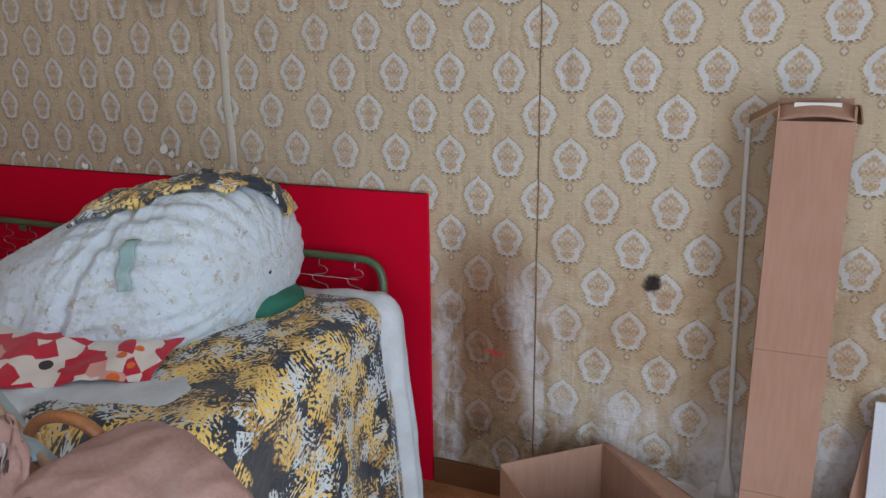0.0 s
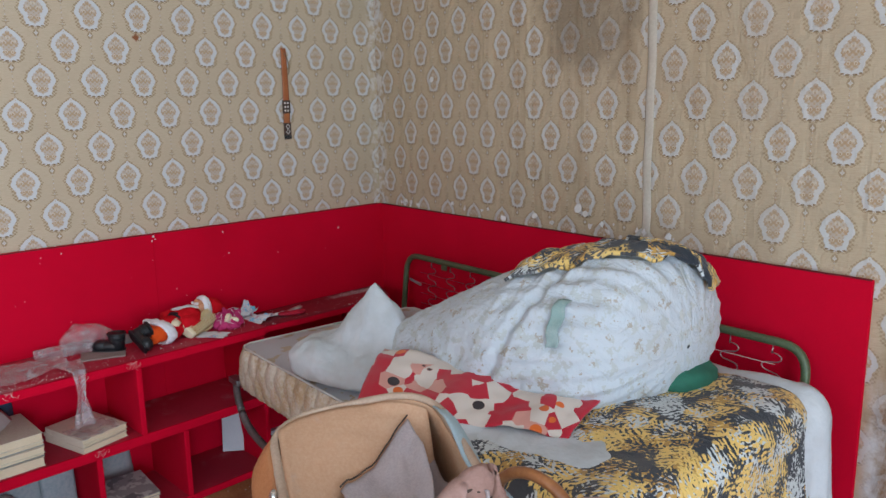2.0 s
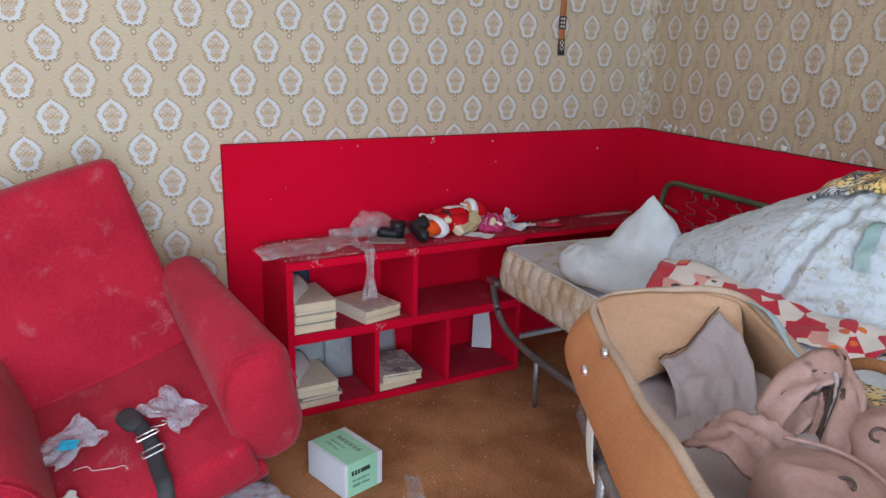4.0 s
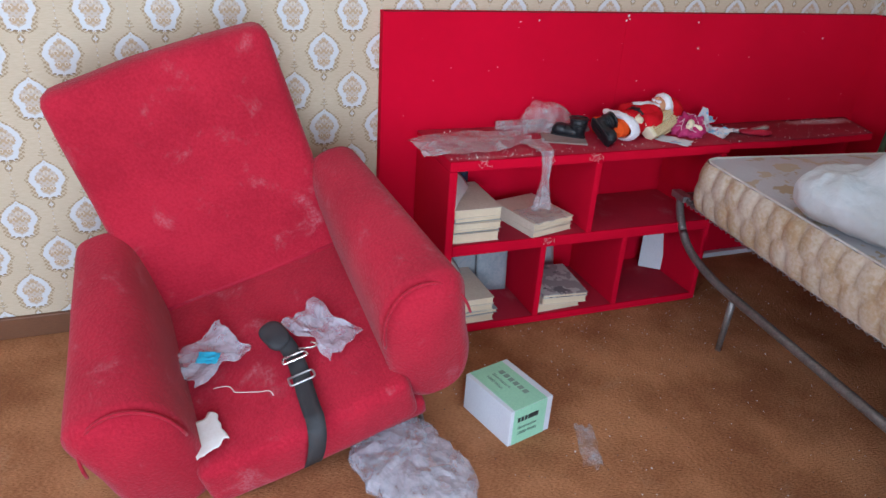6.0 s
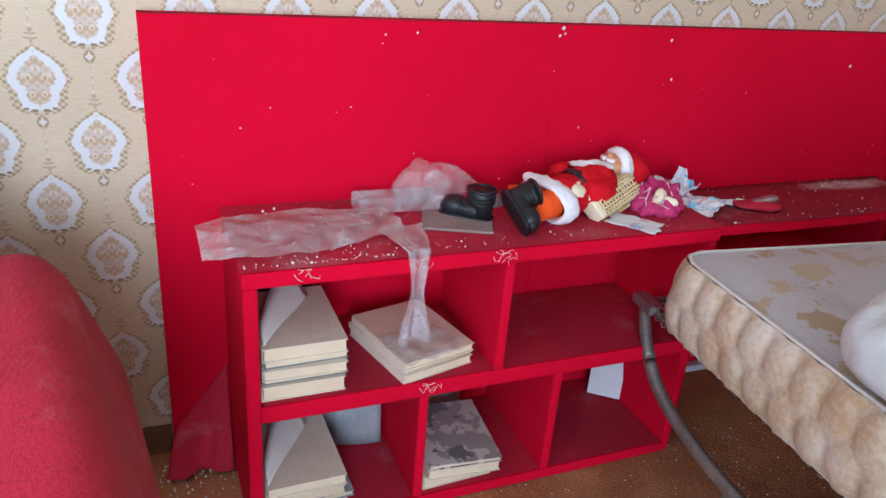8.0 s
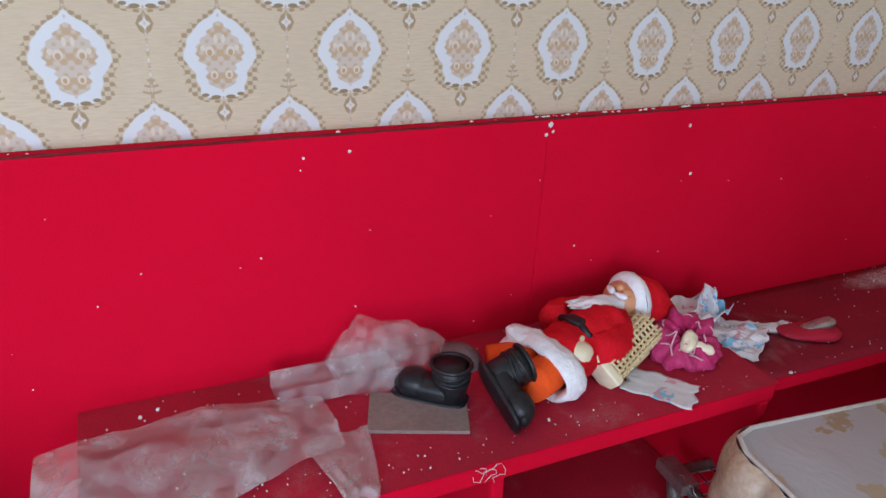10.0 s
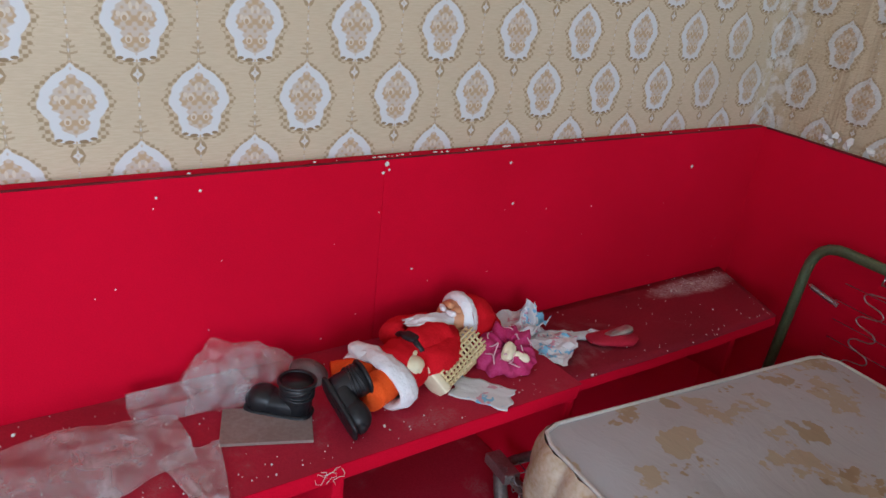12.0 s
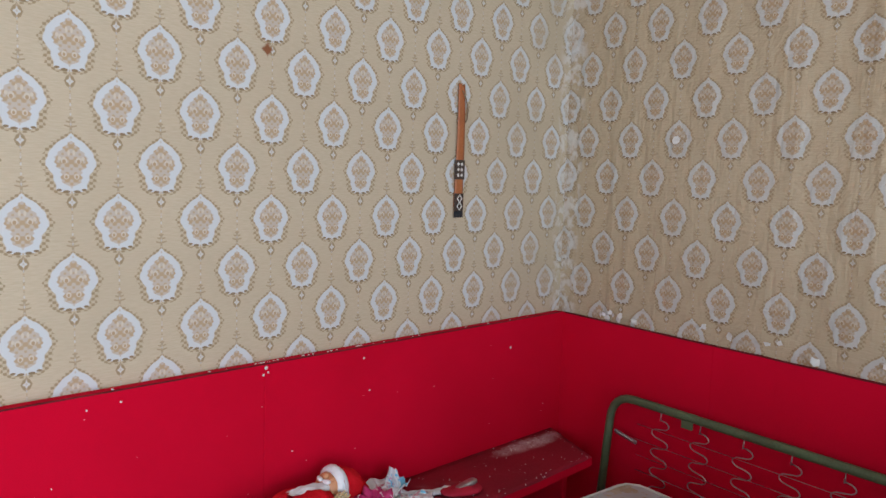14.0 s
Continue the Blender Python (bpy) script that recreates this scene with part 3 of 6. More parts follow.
def sheet(nu, nw, f, bm=None, slot=0, wrap_u=False):
    """A surface of nu by nw faces through f(a, b), a and b from 0 to 1."""
    own = bmesh.new()
    g = [[own.verts.new(f(i / nu, j / nw)) for j in range(nw + 1)] for i in range(nu if wrap_u else nu + 1)]
    uv = own.loops.layers.uv.new("UVMap")
    for i in range(nu):
        for j in range(nw):
            k = (i + 1) % nu if wrap_u else i + 1
            face = own.faces.new((g[i][j], g[k][j], g[k][j + 1], g[i][j + 1]))
            for loop, (di, dj) in zip(face.loops, ((0, 0), (1, 0), (1, 1), (0, 1))):
                loop[uv].uv = ((i + di) / nu, (j + dj) / nw)
    return merge(bm, own, slot)


def wrinkle(p, s, amp, seed=0.0):
    v = Vector(p) * s + Vector((seed, seed * 1.7, seed * 0.6))
    return amp * (noise.noise(v) + 0.5 * noise.noise(v * 2.1 + Vector((5, 3, 1))) + 0.25 * noise.noise(v * 4.3))


def crease(p, s, amp, seed=0.0):
    """Sharp folds, as in crumpled cloth or film."""
    v = Vector(p) * s + Vector((seed, seed * 1.3, -seed))
    return amp * (1 - 2.2 * abs(noise.noise(v)) - 1.1 * abs(noise.noise(v * 2.3 + Vector((2, 7, 4)))))


def blob(rx, ry, rz, e=0.7, nu=48, nw=28, fold=0.0, fs=6.0, seed=0.0, bm=None, slot=0, m=None):
    """A stuffed, rounded body; e under 1 makes it boxier. Folds wrinkle its skin."""
    own = bmesh.new()
    bmesh.ops.create_uvsphere(own, u_segments=nu, v_segments=nw, radius=1)
    pw = lambda c, k: math.copysign(abs(c) ** k, c)
    for v in own.verts:
        n = v.co.copy()
        v.co = Vector((rx * pw(n.x, e), ry * pw(n.y, e), rz * pw(n.z, e)))
        if fold:
            v.co += n * (wrinkle(v.co, fs, fold, seed) + crease(v.co, fs * 0.8, fold * 0.7, seed))
    if m is not None:
        bmesh.ops.transform(own, matrix=m, verts=own.verts)
    return merge(bm, own, slot)


def words(name, text, size, m, material, parent):
    cu = bpy.data.curves.new(name, "FONT")
    cu.body, cu.size, cu.extrude = text, size, 0.0002
    ob = new(name, cu)
    me = bpy.data.meshes.new_from_object(ob.evaluated_get(bpy.context.evaluated_depsgraph_get()))
    bpy.data.objects.remove(ob)
    me.materials.append(material)
    ob = new(name, me)
    ob.parent, ob.matrix_basis = parent, m
    return ob

# ---- the room ----
H = 2.7


def wall(name, m, x0, x1, material, label, hole=None, side=0.0):
    """A wall 0.2 m thick, its face at y = side in the frame m; hole: x0, x1, z0, z1."""
    bm = bmesh.new()
    if hole:
        a, b, c, d = hole
        for xx0, xx1, z0, z1 in ((x0, a, 0, H), (b, x1, 0, H), (a, b, 0, c), (a, b, d, H)):
            box(xx0, xx1, side, side + 0.2, z0, z1, bm=bm)
    else:
        box(x0, x1, side, side + 0.2, 0, H, bm=bm)
    return solid(name, bm, material, label, "wall", m, kind="structure", smooth=False)


EAST = pose(2.40, 0, 0, 0, 0, -90)
SOUTH = pose(0, -1.7, 0, 0, 0, 180)
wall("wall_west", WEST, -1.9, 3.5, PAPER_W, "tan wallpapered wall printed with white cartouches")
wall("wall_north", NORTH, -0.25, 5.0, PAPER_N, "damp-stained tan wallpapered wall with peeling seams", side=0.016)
wall("wall_east", EAST, -3.0, 1.9, PLAIN_WALL, "plain pale wall out of view, with a wide glazed door", (-1.0, 0.7, 0.08, 2.24))
wall("wall_south", SOUTH, -2.6, 2.5, PLAIN_WALL, "plain pale wall out of view, with a window", (-0.85, 0.65, 0.92, 2.32))
solid("floor", box(-2.6, 2.7, -2.0, 3.5, -0.12, 0.0), CARPET, "worn brown carpet strewn with crumbs", "floor", kind="structure", smooth=False)
solid("ceiling", box(-2.6, 2.7, -2.0, 3.5, H, H + 0.1), CEIL, "off-white ceiling", "ceiling", kind="structure", smooth=False)


def window(name, m, x0, x1, z0, z1):
    w = thing(name, "white painted wooden window", "window", m, kind="structure")
    bm = bmesh.new()
    for a, b, c, d in ((x0, x0 + 0.06, z0, z1), (x1 - 0.06, x1, z0, z1), (x0 + 0.06, x1 - 0.06, z0, z0 + 0.06), (x0 + 0.06, x1 - 0.06, z1 - 0.06, z1), ((x0 + x1) / 2 - 0.03, (x0 + x1) / 2 + 0.03, z0 + 0.06, z1 - 0.06)):
        box(a, b, 0.09, 0.15, c, d, 0.004, bm=bm)
    part("window_frame", bm, FRAME_PAINT, w, smooth=False)


window("window_1", EAST, -1.0, 0.7, 0.08, 2.24)
window("window_2", SOUTH, -0.85, 0.65, 0.92, 2.32)
solid("baseboard_west", box(-1.9, 1.07, -0.014, 0.002, 0, 0.075, 0.004), DARK_WOOD, "brown varnished wooden baseboard", "baseboard", WEST, kind="structure", smooth=False)
solid("baseboard_north", box(2.362, 5.0, 0.0, 0.018, 0, 0.09, 0.004), DARK_WOOD, "dark brown wooden baseboard", "baseboard", NORTH, kind="structure", smooth=False)

# cloth-covered boards on the walls
pw = thing("panel_west", "red cloth-covered board wainscot", "wall panel", kind="structure")
for a, b, d in ((1.073, 1.9688, 0.0), (1.969, 3.19, 0.0006)):
    part("board", box(-2.299, -2.262 + d, a, b, 0, 1.02, 0.002), RED_CLOTH, pw, smooth=False)
pn = thing("panel_north", "red cloth-covered board wainscot behind the sofa bed", "wall panel", NORTH, kind="structure")
for a, b, d in ((-0.03, 0.60, 0.0), (0.6002, 2.357, 0.0006)):
    part("board", box(a, b, -d, 0.0155, 0, 1.018, 0.002), RED_CLOTH, pn, smooth=False)
solid("pinned_edge", sheet(60, 2, lambda a, b: Vector((-2.2655 + b * 0.003, 1.075 + 2.1 * a, 1.0212 + 0.0022 * noise.noise(Vector((a * 90, b, 0)))))), DARK_EDGE, "dirty top edge of the red wainscot", "trim", kind="structure", cloth=0.003)
solid("pinned_edge_north", sheet(60, 2, lambda a, b: Vector((0.005 + 2.35 * a, -0.002 + b * 0.003, 1.0195 + 0.0022 * noise.noise(Vector((a * 90, b, 5)))))), DARK_EDGE, "dirty top edge of the red wainscot", "trim", NORTH, kind="structure", cloth=0.005)

solid("loose_wainscot_cloth", sheet(20, 20, lambda a, b: Vector((-2.2585 + 0.075 * b * b + 0.012 * math.sin(a * 9) * b, 1.085 + 0.115 * a - 0.035 * b * (1 - a), 0.235 * (1 - b) * (0.35 + 0.65 * a) + 0.012)) + Vector((abs(crease((a * 0.3, b * 0.3, 1), 9, 0.012, 2)) * b, 0, 0))), RED_DUSTY_LIT, "torn red cloth sagging off the wainscot to the floor", "trim", kind="structure", cloth=0.004)

# peeled seams on the stained wall
bm = sheet(8, 40, lambda a, b: Vector((1.584 + 0.034 * a + 0.006 * noise.noise(Vector((b * 9, 0, 0))), 0.0145 - 0.003 * math.sin(a * math.pi), 1.03 + 1.6 * b)))
solid("wallpaper_seam_strip", bm, SEAM_PAPER, "pale torn wallpaper seam", "wallpaper seam", NORTH, kind="structure", cloth=0.001)
bm = tube([(2.712 + 0.005 * noise.noise(Vector((k * 0.7, 1, 0))), 0.0145, 0.10 + 1.6 * k / 30) for k in range(31)], 0.0022, 6)
solid("wallpaper_crack", bm, CORD, "dark split along a wallpaper joint", "wallpaper seam", NORTH, kind="structure")
bm = sheet(4, 40, lambda a, b: Vector((3.272 + 0.03 * (1 - b) + (a - 0.5) * (0.013 + 0.05 * max(0, 0.12 - b) / 0.12), 0.009 - 0.004 * math.sin(a * math.pi), 0.16 + 1.09 * b)))
solid("white_edge_strip", bm, PAPER, "white strip hanging down a wallpaper joint", "wall strip", NORTH, kind="structure", cloth=0.002)
bm = sheet(16, 10, lambda a, b: Vector((3.10 + 0.34 * a, 0.012, 0.09 + (0.10 + 0.05 * noise.noise(Vector((a * 7, 0, 2)))) * b)))
solid("bare_plaster", bm, PLASTER, "bare white plaster low on the stained wall", "plaster", NORTH, kind="structure", cloth=0.004)
bm = bmesh.new()
for k in range(30):
    u = random.uniform(0.15, 1.75)
    a, s = random.uniform(0, 6), random.uniform(0.004, 0.013)
    z = 1.030 + abs(random.gauss(0, 0.022))
    own = bmesh.new()
    bmesh.ops.create_circle(own, cap_ends=True, segments=6, radius=s, matrix=pose(u, 0.008 - random.random() * 0.01, z, 90 + random.uniform(-25, 10), 0, random.uniform(-30, 30)))
    for v in own.verts:
        v.co += Vector((random.uniform(-1, 1), 0, random.uniform(-1, 1))) * s * 0.5
    merge(bm, own)
for u, z, s in ((1.30, 1.117, 0.018), (1.335, 1.10, 0.013), (0.42, 1.63, 0.014)):
    own = bmesh.new()
    bmesh.ops.create_circle(own, cap_ends=True, segments=7, radius=s, matrix=pose(u, 0.006, z, 75, 10, 0))
    merge(bm, own)
tagged(solid("peeling_flakes", bm, PLASTER, "white flakes of plaster and torn paper", "paint flakes", NORTH, smooth=False, cloth=0.0015), kind="stuff")

# ---- bookcase and its shelf ----
FX = -1.944
bc = thing("bookcase", "low red cloth-covered bookcase, dusty, partly filled", "bookcase", pose(0, 0, 0))


def cloth_board(name, *b, mat=RED_CLOTH, bev=0.006):
    return part(name, box(*b, bev), mat, bc, smooth=False)


cloth_board("side_panel", -2.261, FX, 1.203, 1.231, 0.002, 0.594)
cloth_board("side_panel", -2.261, FX, 2.240, 2.262, 0.002, 0.594)
top = part("top", sheet(40, 12, lambda a, b: Vector((-2.261 + (FX + 0.006 + 2.261) * b, 1.200 + 1.066 * a, 0.6315 + wrinkle((a * 3, b, 0), 2.0, 0.0015)))), RED_DUSTY_LIT, bc, "dust-covered dark red top")
part("top_board", box(-2.261, FX + 0.004, 1.202, 2.264, 0.595, 0.628, 0.006), RED_CLOTH, bc, smooth=False)
cloth_board("shelf", -2.261, FX - 0.002, 1.231, 2.240, 0.303, 0.338, mat=RED_DUSTY_LIT)
cloth_board("front_edge", FX - 0.006, FX + 0.003, 1.229, 2.242, 0.3015, 0.3395)
cloth_board("base", -2.261, FX - 0.002, 1.231, 2.240, 0.002, 0.03, mat=RED_DUSTY_LIT)
cloth_board("front_edge", FX - 0.006, FX + 0.003, 1.229, 2.242, 0.003, 0.031)
for y, z0, z1 in ((1.735, 0.338, 0.595), (1.567, 0.03, 0.303), (1.892, 0.03, 0.303)):
    cloth_board("divider", -2.261, FX + 0.001, y - 0.011, y + 0.011, z0, z1)
sh = thing("wall_shelf", "dusty dark red cloth-covered shelf above the sofa bed", "shelf")


def shelf_z(x):
    return 0.598 + 0.033 * (x + 2.261) / 0.311


def shelf_f(a, b, drop=0.0):
    x = -2.261 + 0.311 * b
    y = 2.266 + (0.880 - 0.195 * b) * a
    return Vector((x, y, shelf_z(x) - drop - 0.006 * math.sin(a * math.pi) * b + wrinkle((a * 3, b, 4), 2.0, 0.0015)))


part("shelf_board", sheet(40, 10, lambda a, b: shelf_f(a, b, 0.0135)), RED_CLOTH, sh, cloth=0.022, smooth=False)
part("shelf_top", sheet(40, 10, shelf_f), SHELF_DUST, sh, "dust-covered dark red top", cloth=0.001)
part("bracket", box(-2.261, -2.02, 2.90, 2.922, 0.42, 0.574, 0.004), RED_CLOTH, sh, smooth=False)
solid("white_floor_strip", box(-2.26, -2.235, 2.27, 3.05, 0.0, 0.022, 0.003), WHITE_CARD, "white strip lying on the floor under the shelf", "strip", smooth=False)


def book(w, d, h, cover, m, label="worn yellowed paperback book", curl=0.0):
    b = thing("book", label, "book", m, "books in the bookcase")
    part("page_block", box(-d + 0.004, -0.003, 0.003, w - 0.003, 0.0015, h - 0.0015, 0.001), PAGES, b, smooth=False)
    part("back_cover", box(-d, 0, 0, w, 0, 0.0015), cover, b, smooth=False)
    if curl:
        part("front_cover", box(-d, 0, 0, w, h - 0.0015, h), cover, b, smooth=False)
        # the loose cover folds back along a slanting line
        roll = lambda a, c: Vector((-0.012 - 0.185 * a - 0.055 * c, 0.004 + 0.125 * a - 0.062 * c * a, h + 0.001 + curl * (0.35 + 0.65 * a) * math.sin(c * 2.2) + 0.004 * math.sin(a * 5)))
        part("curled_cover", sheet(12, 16, roll), PAPER, b, "curled loose cover", cloth=0.001)
    else:
        part("front_cover", box(-d, 0, 0, w, h - 0.0015, h), cover, b, smooth=False)
    part("spine", box(-d, 0, -0.0015, 0, 0, h), cover, b, smooth=False)
    return b


def stack(x, y, z, w, d, rows, turn=0.0):
    for i, (h, cover, dx, dy, rot, curl, label) in enumerate(rows):
        book(w, d, h, cover, pose(x + dx, y + dy, z, 0, 0, turn + rot), label, curl)
        z += h + 0.0006


stack(-1.962, 1.236, 0.3385, 0.165, 0.235, [
    (0.032, COVER, 0.0, 0.0, 0, 0, "thick yellowed paperback book"), (0.014, COVER_BLUE, -0.006, 0.004, 1, 0, "thin grey illustrated book"),
    (0.022, COVER, 0.003, 0.002, -1, 0, "worn yellowed paperback book"), (0.016, COVER_BLUE, -0.004, 0.006, 1.5, 0, "thin grey illustrated book"),
    (0.030, COVER, -0.002, 0.003, 0, 0.05, "yellowed paperback book with a curled cover")])
stack(-1.945, 1.520, 0.3385, 0.175, 0.225, [
    (0.020, COVER, 0, 0, 0, 0, "cream paperback book in a stack"), (0.014, COVER, -0.004, 0.004, 2, 0, "cream paperback book in a stack"), (0.018, COVER, 0.004, -0.002, -1, 0, "cream paperback book under a plastic film")], 14)
stack(-1.958, 1.236, 0.0305, 0.17, 0.235, [
    (0.024, COVER, 0.004, 0.004, 1, 0, "worn yellowed paperback book"), (0.014, COVER_BLUE, 0.0, 0.02, 2, 0, "thin grey-green illustrated book"),
    (0.022, COVER, -0.008, 0, -2, 0, "worn yellowed paperback book"), (0.024, COVER, -0.004, 0.004, 1, 0.06, "yellowed paperback book with a curled cover")])
stack(-1.955, 1.588, 0.0305, 0.172, 0.225, [
    (0.034, COVER, -0.004, 0.0, 3, 0, "thick yellowed paperback book"), (0.026, COVER, 0.008, 0.006, -4, 0, "cream paperback book in a stack"), (0.012, PICTURE, 0.006, 0.008, -5, 0, "white magazine with a grey picture on its cover")])


def magazine(x, y, z, w, h, lean, yaw, mat, label):
    bm = sheet(10, 8, lambda a, b: Vector((0.012 * math.sin(a * 2.2), w * a, h * b)))
    return solid("magazine", bm, mat, label, "magazine", pose(x, y, z, 0, lean, yaw), "magazines in the bookcase", cloth=0.004)


magazine(-2.20, 1.25, 0.032, 0.20, 0.255, -10, 0, COVER_BLUE, "grey-green magazine standing in the bookcase")
magazine(-2.215, 1.24, 0.340, 0.15, 0.235, -7, 4, COVER_DARK, "dark blue magazine standing in the bookcase")
magazine(-2.17, 1.43, 0.032, 0.115, 0.245, -6, -6, COVER_BLUE, "grey sheet leaning in the bookcase")
magazine(-2.235, 1.60, 0.034, 0.19, 0.16, -14, 0, COVER_BLUE, "grey-green magazine standing in the bookcase")
solid("grey_card", box(0, 0.006, 0, 0.09, 0, 0.235, 0.001), WHITE_CARD, "grey-white card leaning in the bookcase", "card", pose(-2.19, 2.165, 0.034, 0, -12, -38), smooth=False)

# ---- sofa bed ----
sb = thing("sofa_bed", "old tubular steel sofa bed with zigzag springs in its back", "sofa bed", NORTH)
P = lambda u, v, z: Vector((u, -v, z))
part("back_rail", tube(bend([P(0.285, 0.10, 0.40), P(0.285, 0.055, 0.80), P(2.225, 0.055, 0.80), P(2.225, 0.10, 0.40)], 0.085), 0.0135, 14), GREEN_METAL, sb, "green enamelled steel rail")
part("seat_rail", tube(bend([P(0.345, 0.12, 0.405), P(0.345, 1.0, 0.41), P(2.26, 1.0, 0.41), P(2.26, 0.12, 0.405)], 0.04), 0.011, 10), GREY_METAL, sb)
part("front_rail", tube(bend([P(0.345, 1.0, 0.415), P(0.40, 1.025, 0.36), P(0.50, 1.035, 0.270), P(0.68, 1.04, 0.238), P(1.9, 1.04, 0.238), P(2.1, 1.035, 0.27), P(2.24, 1.0, 0.41)], 0.09, 8), 0.0145, 12), GREY_METAL, sb, "curved grey steel front rail")
for u, du, v in ((0.80, -0.045, 1.035), (1.98, 0.045, 1.035), (0.70, -0.04, 0.22), (1.95, 0.04, 0.22)):
    top_z = 0.236 if v > 0.5 else 0.405
    part("leg", tube([P(u, v, top_z), P(u + du, v - 0.03, 0.0)], 0.0125, 10, taper=lambda s: 1 - 0.25 * s), GREY_METAL, sb)
part("lug", box(0.548, 0.586, -0.062, -0.054, 0.764, 0.79, 0.003), GREEN_METAL, sb, smooth=False)
part("corner_plate", box(0.318, 0.40, -1.022, -0.985, 0.402, 0.426, 0.004), WIRE, sb, smooth=False)
for k in range(13):
    u = 0.475 + 0.137 * k
    wob = lambda i: math.copysign(abs(math.sin(i * math.pi / 10)) ** 0.45, math.sin(i * math.pi / 10))
    pts = [P(u + 0.030 * wob(i), 0.058, 0.765 - 0.0031 * i) for i in range(108)]
    spring = part("zigzag_spring", tube(pts, 0.0019, 5), WIRE, sb)
    part("hook", tube([P(u, 0.055, 0.79), P(u + 0.004, 0.064, 0.775), P(u, 0.06, 0.762), P(u - 0.004, 0.052, 0.770)], 0.0018, 6), WIRE, spring)
for z in (0.728, 0.678, 0.628, 0.578, 0.528):
    part("cross_wire", tube([P(0.39 if z != 0.678 else 0.38, 0.058, z), P(1.2, 0.06, z - 0.004), P(2.13, 0.058, z)], 0.0011, 5), WIRE, sb)
part("coil_spring", tube([P(0.305 + 0.085 * i / 120, 0.058 + 0.006 * math.cos(i * 0.75), 0.680 - 0.015 * i / 120 + 0.006 * math.sin(i * 0.75)) for i in range(121)], 0.0016, 6), WIRE, sb)
bm = bmesh.new()
for k in range(72):
    u = 0.36 + 1.89 * k / 71
    tube([P(u, 0.13, 0.412), P(u, 0.55, 0.400), P(u, 0.995, 0.412)], 0.0013, 4, bm)
for k in range(30):
    v = 0.13 + 0.86 * k / 29
    tube([P(0.35, v, 0.412), P(1.3, v, 0.402), P(2.25, v, 0.412)], 0.0013, 4, bm)
tagged(part("spring_net", bm, WIRE, sb, "woven wire net"), kind="stuff")
bm = bmesh.new()
for row in range(3):
    tube([P(0.36 + 1.86 * i / 300, 1.008 + 0.003 * math.sin(i * 1.6), 0.402 + 0.011 * row + 0.006 * math.sin(i * 1.3 + row * 2)) for i in range(301)], 0.0016, 4, bm)
part("net_edge", bm, WIRE, sb, "looped wire edge of the net")


def mattress(m):
    mt = thing("mattress", "stained pale mattress with a faded floral print", "mattress", m)
    x0, x1, y0, y1, z0, z1, r = 0.472, 2.27, -1.03, -0.19, 0.424, 0.596, 0.05

    def top_f(a, b):
        x, y = x0 + (x1 - x0) * a, y0 + (y1 - y0) * b
        edge = min(a * (x1 - x0), (1 - a) * (x1 - x0), b * (y1 - y0), (1 - b) * (y1 - y0))
        puff = 0.014 * min(1, edge / 0.12)
        tuft = sum(math.exp(-((x - tx) ** 2 + (y - ty) ** 2) / 0.0016) for tx in (0.75, 1.05, 1.4) for ty in (-0.82, -0.55, -0.32))
        # round the corners of the outline
        for cx, cy, sx, sy in ((x0 + r, y0 + r, -1, -1), (x0 + r, y1 - r, -1, 1), (x1 - r, y0 + r, 1, -1), (x1 - r, y1 - r, 1, 1)):
            if (x - cx) * sx > 0 and (y - cy) * sy > 0:
                d = Vector((x - cx, y - cy))
                q = max(abs(d.x), abs(d.y))
                if d.length > 1e-6:
                    x, y = cx + d.x / d.length * q, cy + d.y / d.length * q
        return Vector((x, y, z1 + puff - 0.008 * tuft + wrinkle((x, y, 0), 5, 0.004)))

    part("top", sheet(72, 36, top_f), TICKING, mt, "pale ticking printed with tan flowers")
    ring = []
    for a0, cx, cy in ((180, x0 + r, y0 + r), (270, x1 - r, y0 + r), (0, x1 - r, y1 - r), (90, x0 + r, y1 - r)):
        ring += [Vector((cx + r * math.cos(radians(a0 + k * 15)), cy + r * math.sin(radians(a0 + k * 15)), 0)) for k in range(7)]
    dense = []
    for a, b in zip(ring, ring[1:] + ring[:1]):
        n = max(1, int((b - a).length / 0.009))
        dense += [a.lerp(b, i / n) for i in range(n)]
    nn = len(dense)

    def side_f(a, b):
        i = int(round(a * nn)) % nn
        p = dense[i]
        out = (p - dense[i - 1]).normalized().cross(Vector((0, 0, 1)))
        s = i * 0.009
        puff = 0.0
        for row, mid in enumerate((0.30, 0.68)):
            du = ((s + 0.036 * row) % 0.072 - 0.036) / 0.040
            puff = max(puff, 1 - du * du - ((b - mid) / 0.33) ** 2)
        return p + out * (0.004 + 0.017 * max(0.0, puff) ** 0.5 + 0.006 * math.sin(b * math.pi)) + Vector((0, 0, z0 + (z1 - z0) * b))

    band = part("side_band", sheet(nn, 18, side_f, wrap_u=True), TICKING_SIDE, mt, "quilted yellow-stained side band")
    part("underside", box(x0 + 0.02, x1 - 0.02, y0 + 0.02, y1 - 0.02, z0 - 0.002, z0 + 0.01), TICKING_SIDE, mt, smooth=False)
    for z in (z0, z1 + 0.002):
        part("piping", tube([p + Vector((0, 0, z)) for p in dense[::3]], 0.0042, 6, closed=True), PIPING, band)
    return mt


mattress(NORTH)

# bedding, from the mattress up
bl = thing("folded_blanket", "thick white blanket folded under the bedspread", "blanket", NORTH)
part("layer", blob(0.31, 0.40, 0.055, 0.35, fold=0.010, fs=5, m=pose(1.94, -0.62, 0.652)), WHITE_CLOTH, bl)


